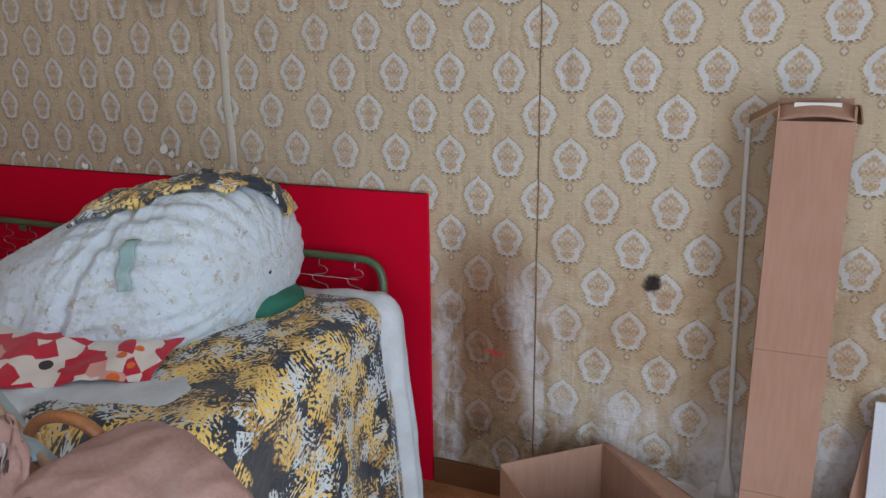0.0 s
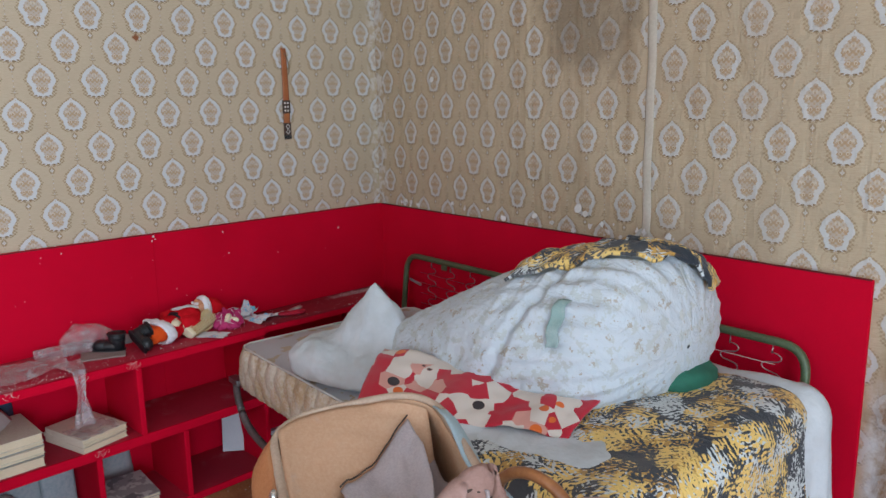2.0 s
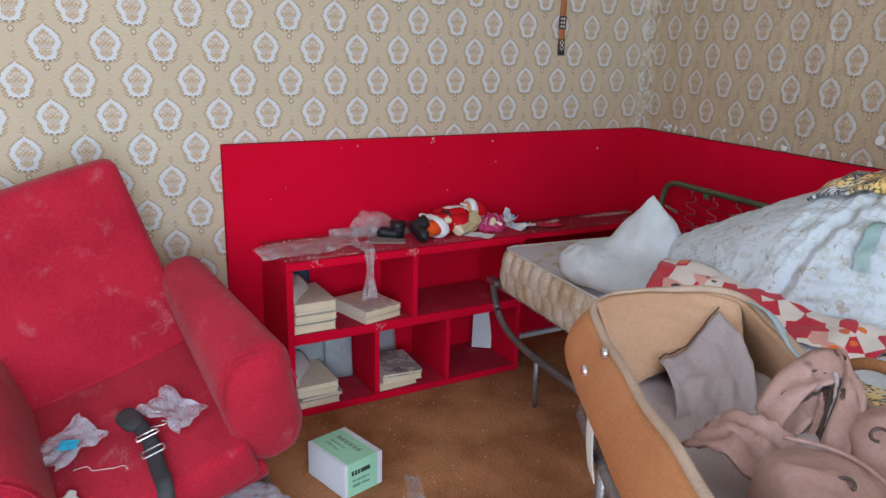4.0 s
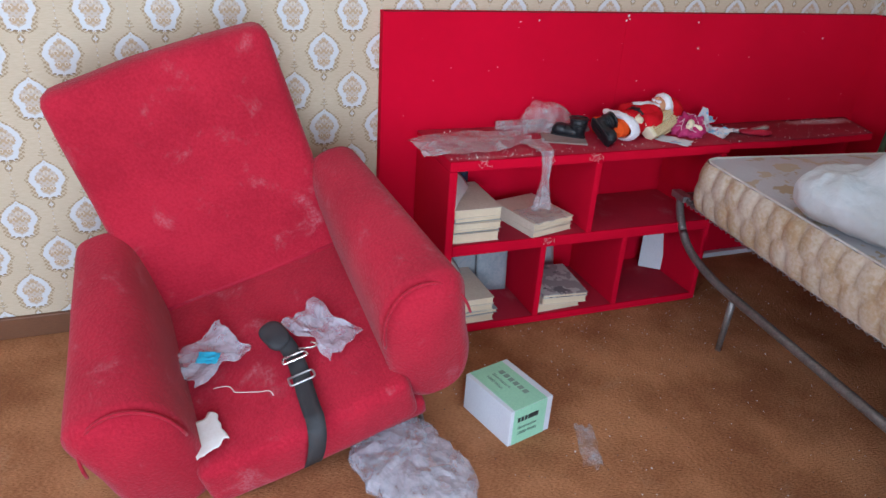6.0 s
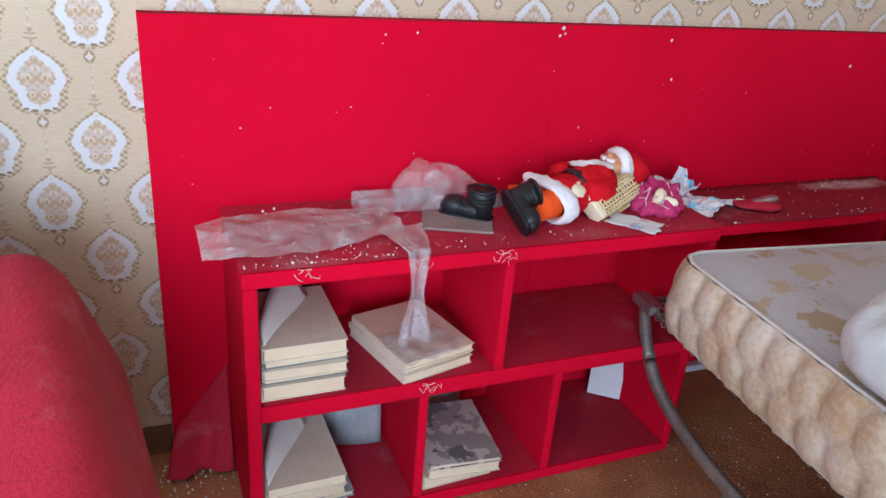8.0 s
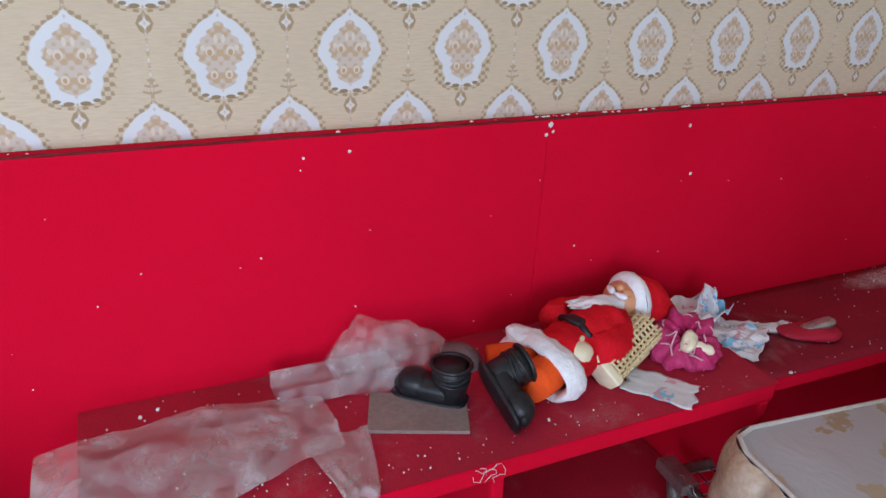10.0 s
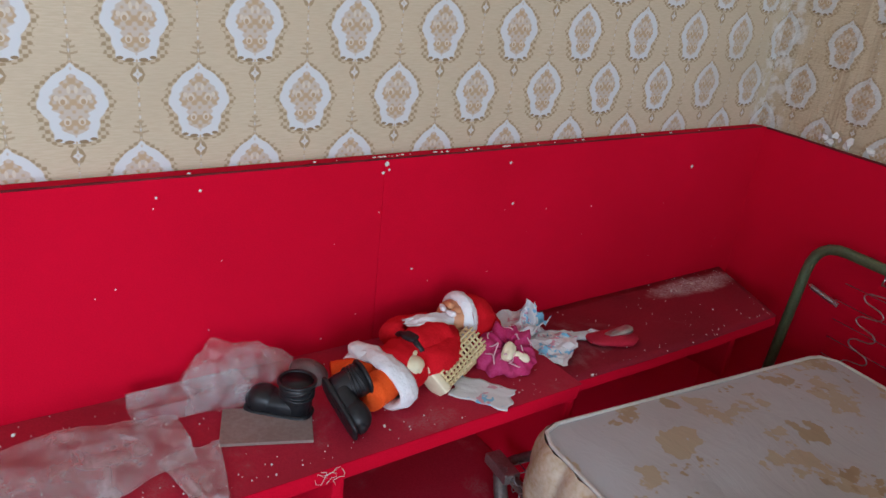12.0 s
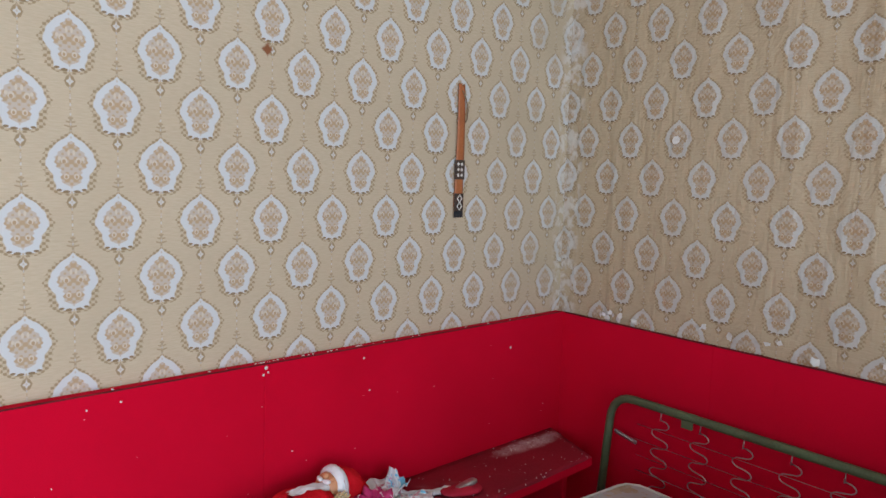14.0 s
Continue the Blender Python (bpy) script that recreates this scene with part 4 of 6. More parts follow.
def spread_f(a, b, lift=0.0, v0=0.275, v1=1.16, u0=1.84):
    """The bedspread: a runs along the bed and down its end, b from the wall to the front and down."""
    v = v0 + (v1 - v0) * b
    s = a * 1.16
    end = 2.315 + 0.02 * math.sin(b * 5.0) + 0.02 * b
    flat = end - 0.06 - u0
    h = 0.735 + 0.03 * math.exp(-((b - 0.25) / 0.25) ** 2) - 0.03 * b
    if s < flat:
        u, z = u0 + s, h - 0.03 * (1 - s / flat)
    elif s < flat + 0.11:
        k = (s - flat) / 0.11 * math.pi / 2
        u, z = u0 + flat + 0.075 * math.sin(k), h - 0.075 * (1 - math.cos(k))
    else:
        d = s - flat - 0.11
        u, z = u0 + flat + 0.075 + 0.06 * d + 0.018 * math.sin(b * 17 + 1) * min(1, d * 3), h - 0.075 - d
    if b > 0.86:
        k = (b - 0.86) / 0.14
        z -= 0.20 * k * k
    z = max(z, 0.02)
    p = Vector((u, -v, z + lift))
    q = wrinkle(p, 4.5, 0.010, 2) + crease(p, 3.0, 0.006, 1)
    return p + Vector((q * 0.6, 0, q if s < flat else 0))


solid("bedspread", sheet(80, 56, lambda a, b: spread_f(a, b)), LEAFY, "yellow, black and white leaf-print bedspread hanging over the bed end", "bedspread", NORTH, cloth=0.006)
solid("white_sheet", sheet(60, 24, lambda a, b: spread_f(a, b, -0.010, 0.165, 0.36, 1.84) + Vector((0.008, 0, 0))), WHITE_CLOTH, "crumpled white sheet hanging under the bedspread", "bed sheet", NORTH, cloth=0.005)


def bundle_f(a, b):
    """A stuffed duvet cover tapering towards the foot, its full end gathered like a pillow."""
    s = b
    c = Vector((1.08, -0.80, 0.668)).lerp(Vector((2.08, -0.455, 0.862)), s)
    c.z += 0.030 * math.sin(s * math.pi)
    grow = 0.060 + 0.195 * min(1, s / 0.62)
    close = 1.0 if s < 0.84 else math.sqrt(max(0.0, 1 - ((s - 0.84) / 0.16) ** 2.4)) * 0.98 + 0.02
    r = grow * close * (min(1.0, (s / 0.05) ** 0.5) if s < 0.05 else 1)
    k = 2 * math.pi * a
    up = math.sin(k)
    n = Vector((0, math.cos(k), up))
    p = c + Vector((0.10 * math.cos(k) * r, math.cos(k) * r * 1.12, up * r * (0.84 if up < 0 else 0.98)))
    amp = 0.009 + 0.006 * s
    q = Vector((p.x * 0.38 + p.z * 0.35, p.y, p.z - p.x * 0.45))
    p += n * (wrinkle(p, 4.0, amp * 0.7, 3) + crease(q, 7.0, 0.0060, 6) + crease(q, 14.0, 0.0045, 2) + crease(q, 30.0, 0.0022, 9)) * close
    p.y += 0.16 * (p.z - c.z) * min(1, s * 1.6)
    if s > 0.6:
        p += n * 0.0058 * math.sin(k * 26 + 4 * s + 2 * noise.noise(p * 4)) * min(1, (s - 0.6) / 0.15) * close
    ring = abs(s - 0.68 - 0.07 * math.sin(k))       # a gathered band round the body
    p += n * (-0.013 * math.exp(-(ring / 0.013) ** 2) + 0.005 * math.exp(-((ring - 0.035) / 0.022) ** 2) + 0.0018 * math.sin(ring * 260 + 3 * noise.noise(p * 9)) * math.exp(-(ring / 0.10) ** 2)) * close
    p.z = max(p.z, 0.612)
    return p


du = thing("duvet", "bulging stained white duvet cover heaped on the sofa bed", "duvet", NORTH)
part("cover", sheet(220, 170, bundle_f, wrap_u=True), DUVET_CLOTH, du, "sprigged white cotton cover")
part("patch", sheet(14, 16, lambda a, b: (lambda p: p + Vector((0, -0.011, 0.006)))(bundle_f(0.395 + 0.080 * b, 0.805 + 0.032 * a + 0.012 * b))), GREEN_PATCH, du, "faded green patch", cloth=0.003)
def cap_f(a, b):
    """Cloth lying over the upper end of the duvet, bunched along its hem."""
    p = bundle_f(0.105 + (0.255 - 0.07 * a) * b, 0.63 + 0.32 * a + 0.03 * math.sin(b * 5))
    up = Vector((0.25 * a, 0.05, 0.6)).normalized()
    return p + up * (0.014 + 0.012 * math.sin(b * math.pi) + abs(crease(p, 9, 0.010, 3)) + 0.03 * max(0, a - 0.75) * (1 - b))


solid("leaf_print_cloth", sheet(56, 36, cap_f), LEAFY_FADED, "yellow and black leaf-print cloth draped over the duvet", "cloth", NORTH, cloth=0.010)
bm = blob(0.075, 0.11, 0.036, 0.8, 32, 20, 0.010, 12, 5)
solid("green_cushion", bm, DARK_GREEN, "dark green cushion under the duvet", "cushion", NORTH @ pose(2.035, -0.40, 0.755))


def red_cloth_f(a, b):
    p = Vector((1.40 + 0.56 * a, -(0.98 - 0.40 * a), 0.800 - 0.060 * a)).lerp(Vector((1.53 + 0.49 * a, -(1.17 - 0.30 * a), 0.715 - 0.005 * a)), b)
    p.z += 0.022 * math.sin(b * math.pi) + 0.006 * math.sin(a * 14 + b * 3)
    return p + Vector((0, 0, wrinkle(p, 7, 0.010, 8) + crease(p, 11, 0.006, 2)))


solid("printed_blanket", sheet(56, 26, red_cloth_f), DISC_PRINT, "red blanket printed with orange, black and beige discs", "blanket", NORTH, cloth=0.006)
bm = blob(0.25, 0.12, 0.052, 0.7, 60, 34, 0.02, 9, 12)
solid("crumpled_sheet", bm, WHITE_CLOTH, "crumpled white sheet under the printed blanket", "bed sheet", NORTH @ pose(1.66, -1.00, 0.655, 0, 0, 26))


def white_pillow():
    bm = blob(0.215, 0.155, 0.08, 0.75, 72, 40, 0.014, 7, 7)
    for v in bm.verts:          # one corner stands up in a blunt peak
        k = max(0.0, 1 - (Vector((v.co.x - 0.09, (v.co.y - 0.05) * 1.3)).length / 0.19))
        if v.co.z > 0:
            v.co.z += 0.185 * k ** 1.15 + wrinkle(v.co, 9, 0.008, 2) + crease(v.co, 12, 0.006, 4)
            v.co.x -= 0.03 * k
    return bm


solid("white_pillow", white_pillow(), WHITE_CLOTH, "crumpled white pillow with one raised corner on the mattress", "pillow", NORTH @ pose(1.10, -0.90, 0.672, 0, 0, 25))

# ---- suitcase and bag on a bench ----
CASE = NORTH @ pose(1.824, -1.565, 0, 0, 0, -22.5)     # x along its front side, y towards the wall
bn = thing("bench", "low bench with a pale blue top and a metal corner", "bench", CASE)
part("seat", box(-0.02, 0.98, 0.03, 0.40, 0.660, 0.692, 0.008), BLUE_LINING, bn, "pale blue board")
part("edge_rail", tube(bend([(0.06, 0.06, 0.672), (0.10, -0.004, 0.672), (0.98, 0.004, 0.672)], 0.05), 0.018, 10), GREY_METAL, bn, "dull grey steel edge")
for x in (0.08, 0.90):
    for y in (0.06, 0.36):
        part("leg", tube([(x, y, 0.665), (x + (0.02 if x > 0.5 else -0.02), y, 0.0)], 0.014, 10), GREY_METAL, bn)
part("corner_cap", box(0.52, 0.575, -0.016, 0.03, 0.63, 0.692, 0.008), DARK_LEATHER, bn)

su = thing("suitcase", "open dusty tan leather suitcase with torn grey lining", "suitcase", CASE)
SL, SW, Z0, Z1 = 0.86, 0.345, 0.697, 0.885


def case_ring(inset, z, n=9):
    """The rounded outline of the suitcase at one height."""
    r, out = 0.105 - inset * 0.5, []
    for a0, cx, cy in ((180, r + inset, r + inset), (270, SL - r - inset, r + inset), (0, SL - r - inset, SW - r - inset), (90, r + inset, SW - r - inset)):
        out += [(cx + r * math.cos(radians(a0 + 90 * k / (n - 1))), cy + r * math.sin(radians(a0 + 90 * k / (n - 1)))) for k in range(n)]
    dense = []
    for p, q in zip(out, out[1:] + out[:1]):
        m = max(1, int(math.hypot(q[0] - p[0], q[1] - p[1]) / 0.03))
        dense += [(p[0] + (q[0] - p[0]) * i / m, p[1] + (q[1] - p[1]) * i / m) for i in range(m)]
    return dense


def rim_z(x, y):
    """The rim: high at the short end, sagging along the front."""
    return Z1 + 0.030 * math.exp(-((x - 0.02) / 0.12) ** 2) * (y / SW) - 0.012 * math.sin(x * 5) * (1 - y / SW) + 0.004 * math.sin(x * 23 + y * 9)


def shell(inset, bulge):
    ring = case_ring(inset, 0)
    def f(a, b):
        x, y = ring[int(round(a * len(ring))) % len(ring)]
        cx, cy = SL / 2, SW / 2
        k = bulge * math.sin(b * math.pi)
        x2, y2 = x + (x - cx) / 0.45 * k, y + (y - cy) / 0.2 * k
        return Vector((x2, y2, Z0 + (rim_z(x, y) - Z0) * b + wrinkle((x, y, b), 9, 0.003)))
    return sheet(len(ring), 12, f, wrap_u=True)


part("shell", shell(0.0, 0.045), TAN_LEATHER, su, "tan leather sides", cloth=0.006)
part("lining", shell(0.014, 0.010), TAN_LINING, su, "dusty tan inner lining", cloth=0.004)
part("base", box(0.02, SL - 0.02, 0.02, SW - 0.02, Z0 - 0.003, Z0 + 0.006, 0.003), GREY_LINING, su)
part("padded_lining", sheet(40, 24, lambda a, b: Vector((0.03 + (SL - 0.06) * a, 0.03 + (SW - 0.06) * b, Z0 + 0.075 + crease((a * 0.8, b * 0.3, 0), 7, 0.014, 2) + 0.03 * abs(2 * b - 1) ** 3))), GREY_LINING, su, "rumpled grey satin lining in the bottom", cloth=0.004)
ring = case_ring(0.005, 0)
part("rim", tube([(x, y, rim_z(x, y) + 0.003) for x, y in ring], 0.0085, 8, closed=True), EDGE_TRIM, su, "dusty grey-brown rim")
part("seam", tube([(x - (x - SL / 2) * -0.02, y - (y - SW / 2) * -0.04, rim_z(x, y) - 0.030) for x, y in case_ring(-0.004, 0)], 0.003, 6, closed=True), TAN_LEATHER, su)
for x, y, z in ((0.269, -0.010, 0.872), (0.237, -0.036, 0.822)):
    own = bmesh.new()
    bmesh.ops.create_uvsphere(own, u_segments=16, v_segments=10, radius=0.0125, matrix=Matrix.LocRotScale((x, y, z), None, (1, 0.6, 1)))
    part("rivet", own, NICKEL, su, "shiny nickel stud")
part("end_lining", sheet(24, 16, lambda a, b: Vector((0.016 + 0.05 * (2 * a - 1) ** 4 + (0.25 - 0.19 * a) * b, 0.015 + 0.30 * a, 0.898 + 0.012 * math.sin(a * 3) - 0.100 * b ** 1.3)) + Vector((0, 0, wrinkle((a * 0.3, b * 0.3, 2), 8, 0.006, 1)))), TAN_LINING, su, "dusty tan end flap", cloth=0.004)
part("torn_lining", sheet(30, 30, lambda a, b: Vector((0.065 + 0.15 * b + (0.27 - 0.09 * b) * a, 0.275 - 0.165 * b + 0.03 * a - 0.05 * a * a, 0.884 - 0.050 * b - 0.045 * a - 0.06 * a ** 4 - 0.02 * math.sin(b * 3))) + Vector((0, 0, wrinkle((a * 0.4, b * 0.4, 1), 9, 0.010, 4) + a * (0.007 * math.sin(b * 19 + a * 3) + crease((a * 0.35, b * 0.35, 2), 12, 0.012, 3))))), GREY_LINING, su, "torn grey satin lining hanging loose", cloth=0.002)
part("stitching", tube([(0.062 + 0.15 * b, 0.275 - 0.165 * b, 0.890 - 0.050 * b - 0.02 * math.sin(b * 3) + wrinkle((0, b * 0.4, 1), 9, 0.010, 4)) for b in (k / 20 for k in range(21))], 0.0018, 5), DARK_LEATHER, su)
part("blue_lining", sheet(24, 10, lambda a, b: Vector((0.08 + 0.40 * a, SW - 0.02 + 0.075 * b, 0.912 - 0.020 * a - 0.13 * b * b + 0.012 * math.sin(a * 9))) + Vector((0, 0, wrinkle((a, b, 3), 5, 0.006)))), BLUE_LINING, su, "pale blue lining turned out over the back edge", cloth=0.003)
part("paper_tongue", sheet(6, 10, lambda a, b: Vector((0.25 + 0.055 * a + 0.03 * b, -0.024 - 0.006 * math.sin(b * 3), 0.775 - 0.13 * b))), PAPER, su, "white paper tongue hanging out", cloth=0.002)

bg = thing("handbag", "slumped open rose-beige leather bag lying across the suitcase", "bag", pose(0.0, 1.40, 0.80))


def bag_half(rx, ry_, rz, m, seed):
    """One slack side of the bag, dented and creased."""
    bm = blob(rx, ry_, rz, 0.6, 84, 48)
    for v in bm.verts:
        q = Vector((v.co.x, v.co.y * 0.6, v.co.z))
        v.co += v.co.normalized() * (wrinkle(q, 5, 0.016, seed) + crease(q, 6, 0.012, seed + 2) + crease(q, 14, 0.005, seed))
    bmesh.ops.transform(bm, matrix=m, verts=bm.verts)
    return bm


part("back_side", bag_half(0.150, 0.125, 0.075, pose(0.150, 0.085, 0.040, 6, 10, -22), 3), PINK_LEATHER, bg, "creased rose-beige leather")
part("front_side", bag_half(0.150, 0.095, 0.065, pose(0.130, -0.135, 0.020, -8, 8, -30), 8), PINK_LEATHER, bg, "creased rose-beige leather")
part("inside", blob(0.105, 0.115, 0.045, 0.7, 40, 24, 0.010, 12, 4, m=pose(0.045, -0.005, 0.020, 0, 0, -20)), GREY_LINING, bg, "grey lining deep in the mouth")
arch = bend([(-0.095, -0.030, 0.065), (-0.112, 0.045, 0.115), (-0.090, 0.112, 0.146), (-0.045, 0.110, 0.150), (-0.010, 0.040, 0.105), (0.010, -0.020, 0.055)], 0.05, 6)
for i, (k, mat, label) in enumerate(((1.0, PINK_LEATHER, "folded edge of the open mouth"), (0.86, DARK_LEATHER, "dark zip tape"), (0.78, GREY_LINING, "grey lining fold"), (0.66, DARK_LEATHER, "dark zip tape"), (0.56, PINK_LEATHER, "inner fold of the mouth"))):
    mid, wide = Vector((-0.055, 0.0, 0.035)), 0.075 if i in (0, 4) else 0.030

    def fold_f(a, b, k=k, wide=wide):
        p = mid + (arch[int(round(a * (len(arch) - 1)))] - mid) * k
        return p + Vector((0.75, -0.42, -0.35)) * (wide * (b - 0.25)) + Vector((0, 0, wrinkle((a * 2, b, k), 3, 0.010, i)))

    part("mouth_fold", sheet(len(arch) - 1, 6, fold_f), mat, bg, label, cloth=0.006)
part("crumpled_side", sheet(24, 16, lambda a, b: Vector((-0.125 + 0.20 * a, -0.075 - 0.085 * b + 0.03 * a, 0.062 + 0.020 * math.sin(a * 5) - 0.035 * b)) + Vector((0, 0, crease((a * 0.2, b * 0.2, 1), 16, 0.014, 3)))), PINK_LEATHER, bg, "crumpled fold of leather", cloth=0.006)
part("seam", tube([(-0.015 + 0.21 * k / 30, -0.085 + 0.02 * math.sin(k * 0.15), 0.086 + 0.010 * math.sin(k * 0.1)) for k in range(31)], 0.0035, 6), PINK_LEATHER, bg)
part("handle", tube([(-0.105 + 0.075 * (1 - math.cos(k)), 0.165 + 0.002 * (1 - math.cos(k)), 0.075 + 0.060 * math.sin(k)) for k in (math.pi * j / 24 for j in range(25))], 0.010, 12), BROWN_RING, bg, "brown plastic arched handle")
for x, y, z in ((0.070, -0.005, 0.112), (0.105, -0.130, 0.092)):
    part("ring", tube([(x + 0.011 * math.cos(k), y + 0.009 * math.sin(k), z + 0.006 * math.sin(k)) for k in (5.2 * j / 20 for j in range(21))], 0.0026, 6), DARK_LEATHER, bg, "open dark ring")

# ---- armchair, tipped towards one front corner ----
fx = Vector((0.972, 0.075, -0.215)).normalized()
ry = Vector((0.0, 0.952, 0.306))
ry = (ry - fx * ry.dot(fx)).normalized()
uz = fx.cross(ry)
CH = Matrix(((fx.x, ry.x, uz.x, -1.93), (fx.y, ry.y, uz.y, 0.60), (fx.z, ry.z, uz.z, 0.315), (0, 0, 0, 1)))
ac = thing("armchair", "dusty red plush armchair tipped to one side", "armchair", CH)


def cushion(x0, x1, y0, y1, z0, z1, r, puff=0.012, seed=0.0):
    bm = box(x0, x1, y0, y1, z0, z1, r, 4)
    bmesh.ops.subdivide_edges(bm, edges=[e for e in bm.edges if e.calc_length() > 0.06], cuts=7, use_grid_fill=True)
    c = Vector(((x0 + x1) / 2, (y0 + y1) / 2, (z0 + z1) / 2))
    d = Vector((x1 - x0, y1 - y0, z1 - z0)) / 2
    for v in bm.verts:
        q = v.co - c
        k = (1 - (q.x / d.x) ** 2 * 0.9) * (1 - (q.y / d.y) ** 2 * 0.9) + (1 - (q.y / d.y) ** 2 * 0.9) * (1 - (q.z / d.z) ** 2 * 0.9)
        v.co += q.normalized() * (puff * min(1, k) + wrinkle(v.co, 7, 0.0025, seed))
    return bm


part("seat", cushion(-0.06, 0.575, -0.275, 0.275, -0.15, 0.0, 0.035, 0.014), RED_PLUSH, ac, "dusty red plush seat")
bk = cushion(-0.13, 0.0, -0.30, 0.285, -0.10, 0.665, 0.045, 0.012, 3)
bmesh.ops.transform(bk, matrix=pose(0, 0, 0, 0, -14, 0), verts=bk.verts)
part("backrest", bk, RED_PLUSH, ac, "dusty red plush backrest")


def arm_f(sgn):
    """A scrolled arm, fuller towards the front, flaring outwards."""
    def f(a, b):
        x = -0.12 + 0.665 * b
        k = 2 * math.pi * a
        w, h = 0.078 + 0.034 * b, 0.210
        cz = 0.062 - 0.004 * b
        out = 0.332 + 0.018 * b + 0.035 * max(0.0, math.sin(k)) * b
        cy, sy = math.cos(k), math.sin(k)
        p = lambda c, e: math.copysign(abs(c) ** e, c)
        close = 1.0 if 0.03 < b < 0.965 else (0.86 if 0.008 < b < 0.99 else 0.60)
        y = out + w * p(cy, 0.75) * close * (1 + 0.18 * max(0, sy))
        z = cz + h * p(sy, 0.62) * (1 if close > 0.9 else 0.95 if close > 0.7 else 0.8)
        z += wrinkle((x, y, z), 6, 0.003, sgn)
        return Vector((x + (0.02 * (1 - close)), sgn * y, z))
    return f


for sgn in (1, -1):
    bm = sheet(44, 40, arm_f(sgn), wrap_u=True)
    bmesh.ops.holes_fill(bm, edges=[e for e in bm.edges if e.is_boundary], sides=60)
    armrest = part("armrest", bm, RED_PLUSH, ac, "rolled red plush armrest worn pale on top")
    part("piping", tube([(0.534, sgn * (0.356 + 0.112 * math.cos(k) * (1 + 0.15 * math.sin(k))), 0.060 + 0.208 * math.sin(k)) for k in (0.25 + (math.pi - 0.5) * j / 24 for j in range(25))], 0.004, 6), RED_PLUSH, armrest)
part("base", box(-0.14, 0.55, -0.30, 0.30, -0.19, -0.13, 0.02), RED_PLUSH, ac)
part("crevice_trim", tube([(-0.004, y, 0.008) for y in (-0.27, 0.0, 0.27)], 0.006, 6), RED_DUSTY_LIT, ac)
for x, y in ((0.45, 0.26), (-0.08, 0.26)):
    part("leg", tube([(x, y, -0.18), (x + 0.015, y + 0.01, -0.30)], 0.016, 10, taper=lambda s: 1 - 0.35 * s), DARK_WOOD, ac)


def on_seat(x, y, z=0.0, turn=0.0):
    return CH @ pose(x, y, 0.021 + z, 0, 0, turn)


def scrap(w, d, mat, label, m, name="plastic_scrap", category="plastic scrap", amp=0.02, seed=1.0, taper=0.0, thick=0.0012, fs=3.6, pinch=0.0):
    """A crumpled sheet lying on something: it touches down along its folds."""
    def f(a, b):
        x, y = (a - 0.5) * w * (1 - taper * b), (b - 0.5) * d
        x *= 1 - pinch * math.exp(-((b - 0.55) / 0.16) ** 2)
        x += 0.12 * w * noise.noise(Vector((b * 4, seed, 0)))
        y += 0.12 * d * noise.noise(Vector((a * 4, seed, 7)))
        return Vector((x, y, 0.0015 + abs(crease((a, b, 0), fs * 0.5, amp, seed)) + abs(wrinkle((a, b, 0), 2, amp * 0.5, seed))))
    return solid(name, sheet(14, 14, f), mat, label, category, m, smooth=False if amp > 0.015 else True, cloth=thick)


scrap(0.12, 0.20, FILM_GREY, "crumpled clear plastic wrapper on the armchair seat", on_seat(0.315, 0.125, 0.0, -65), amp=0.018, seed=2, fs=2.0, pinch=0.30)
scrap(0.15, 0.165, FILM_GREY, "crumpled clear plastic wrapper printed in blue", on_seat(0.25, -0.170, 0.0, 20), amp=0.020, seed=5, fs=2.0, pinch=0.28)
scrap(0.035, 0.06, BLUE_PRINT, "blue printed wrapper label", on_seat(0.275, -0.17, 0.022, -30), "wrapper_label", "label", 0.006, 3)
scrap(0.105, 0.085, PAPER, "folded cream paper card on the armchair seat", on_seat(0.485, -0.225, 0.0, 12), "paper_card", "paper", 0.0015, 8, 0.1)
solid("thread", tube([tuple((on_seat(0.36 + 0.10 * k / 30, -0.18 + 0.14 * (k / 30) + 0.012 * math.sin(k * 0.33), 0.004 + 0.006 * abs(math.sin(k * 0.3)))).translation) for k in range(31)], 0.0011, 5), PAPER, "loose white thread on the armchair seat", "thread")

be = thing("belt", "black webbing belt with a metal buckle on the armchair seat", "belt", on_seat(0.075, 0.0))
line = [(0.185, 0.000, 0.020), (0.22, 0.015, 0.030), (0.27, 0.03, 0.012), (0.33, 0.035, 0.008), (0.40, 0.030, 0.006), (0.48, 0.028, 0.008), (0.500, 0.030, 0.010), (0.535, 0.02, -0.016), (0.540, 0.0, -0.07), (0.53, -0.02, -0.12)]
lp = bend(line, 0.03, 4)
part("webbing", sheet(len(lp) - 1, 3, lambda a, b: lp[int(round(a * (len(lp) - 1)))] + Vector((0, 0.046 * (b - 0.5), 0.002 * math.sin(b * 3)))), BLACK_CLOTH, be, cloth=0.003)
part("fold", blob(0.05, 0.032, 0.014, 0.7, 24, 14, 0.004, 14, 2, m=pose(0.215, 0.005, 0.022, 0, 0, 20)), BLACK_CLOTH, be)
part("buckle", tube(bend([(0.30, 0.005, 0.020), (0.30, 0.062, 0.020), (0.318, 0.068, 0.021), (0.318, 0.0, 0.021), (0.30, 0.005, 0.020)], 0.006, 3), 0.0032, 8), NICKEL, be, "nickel buckle")
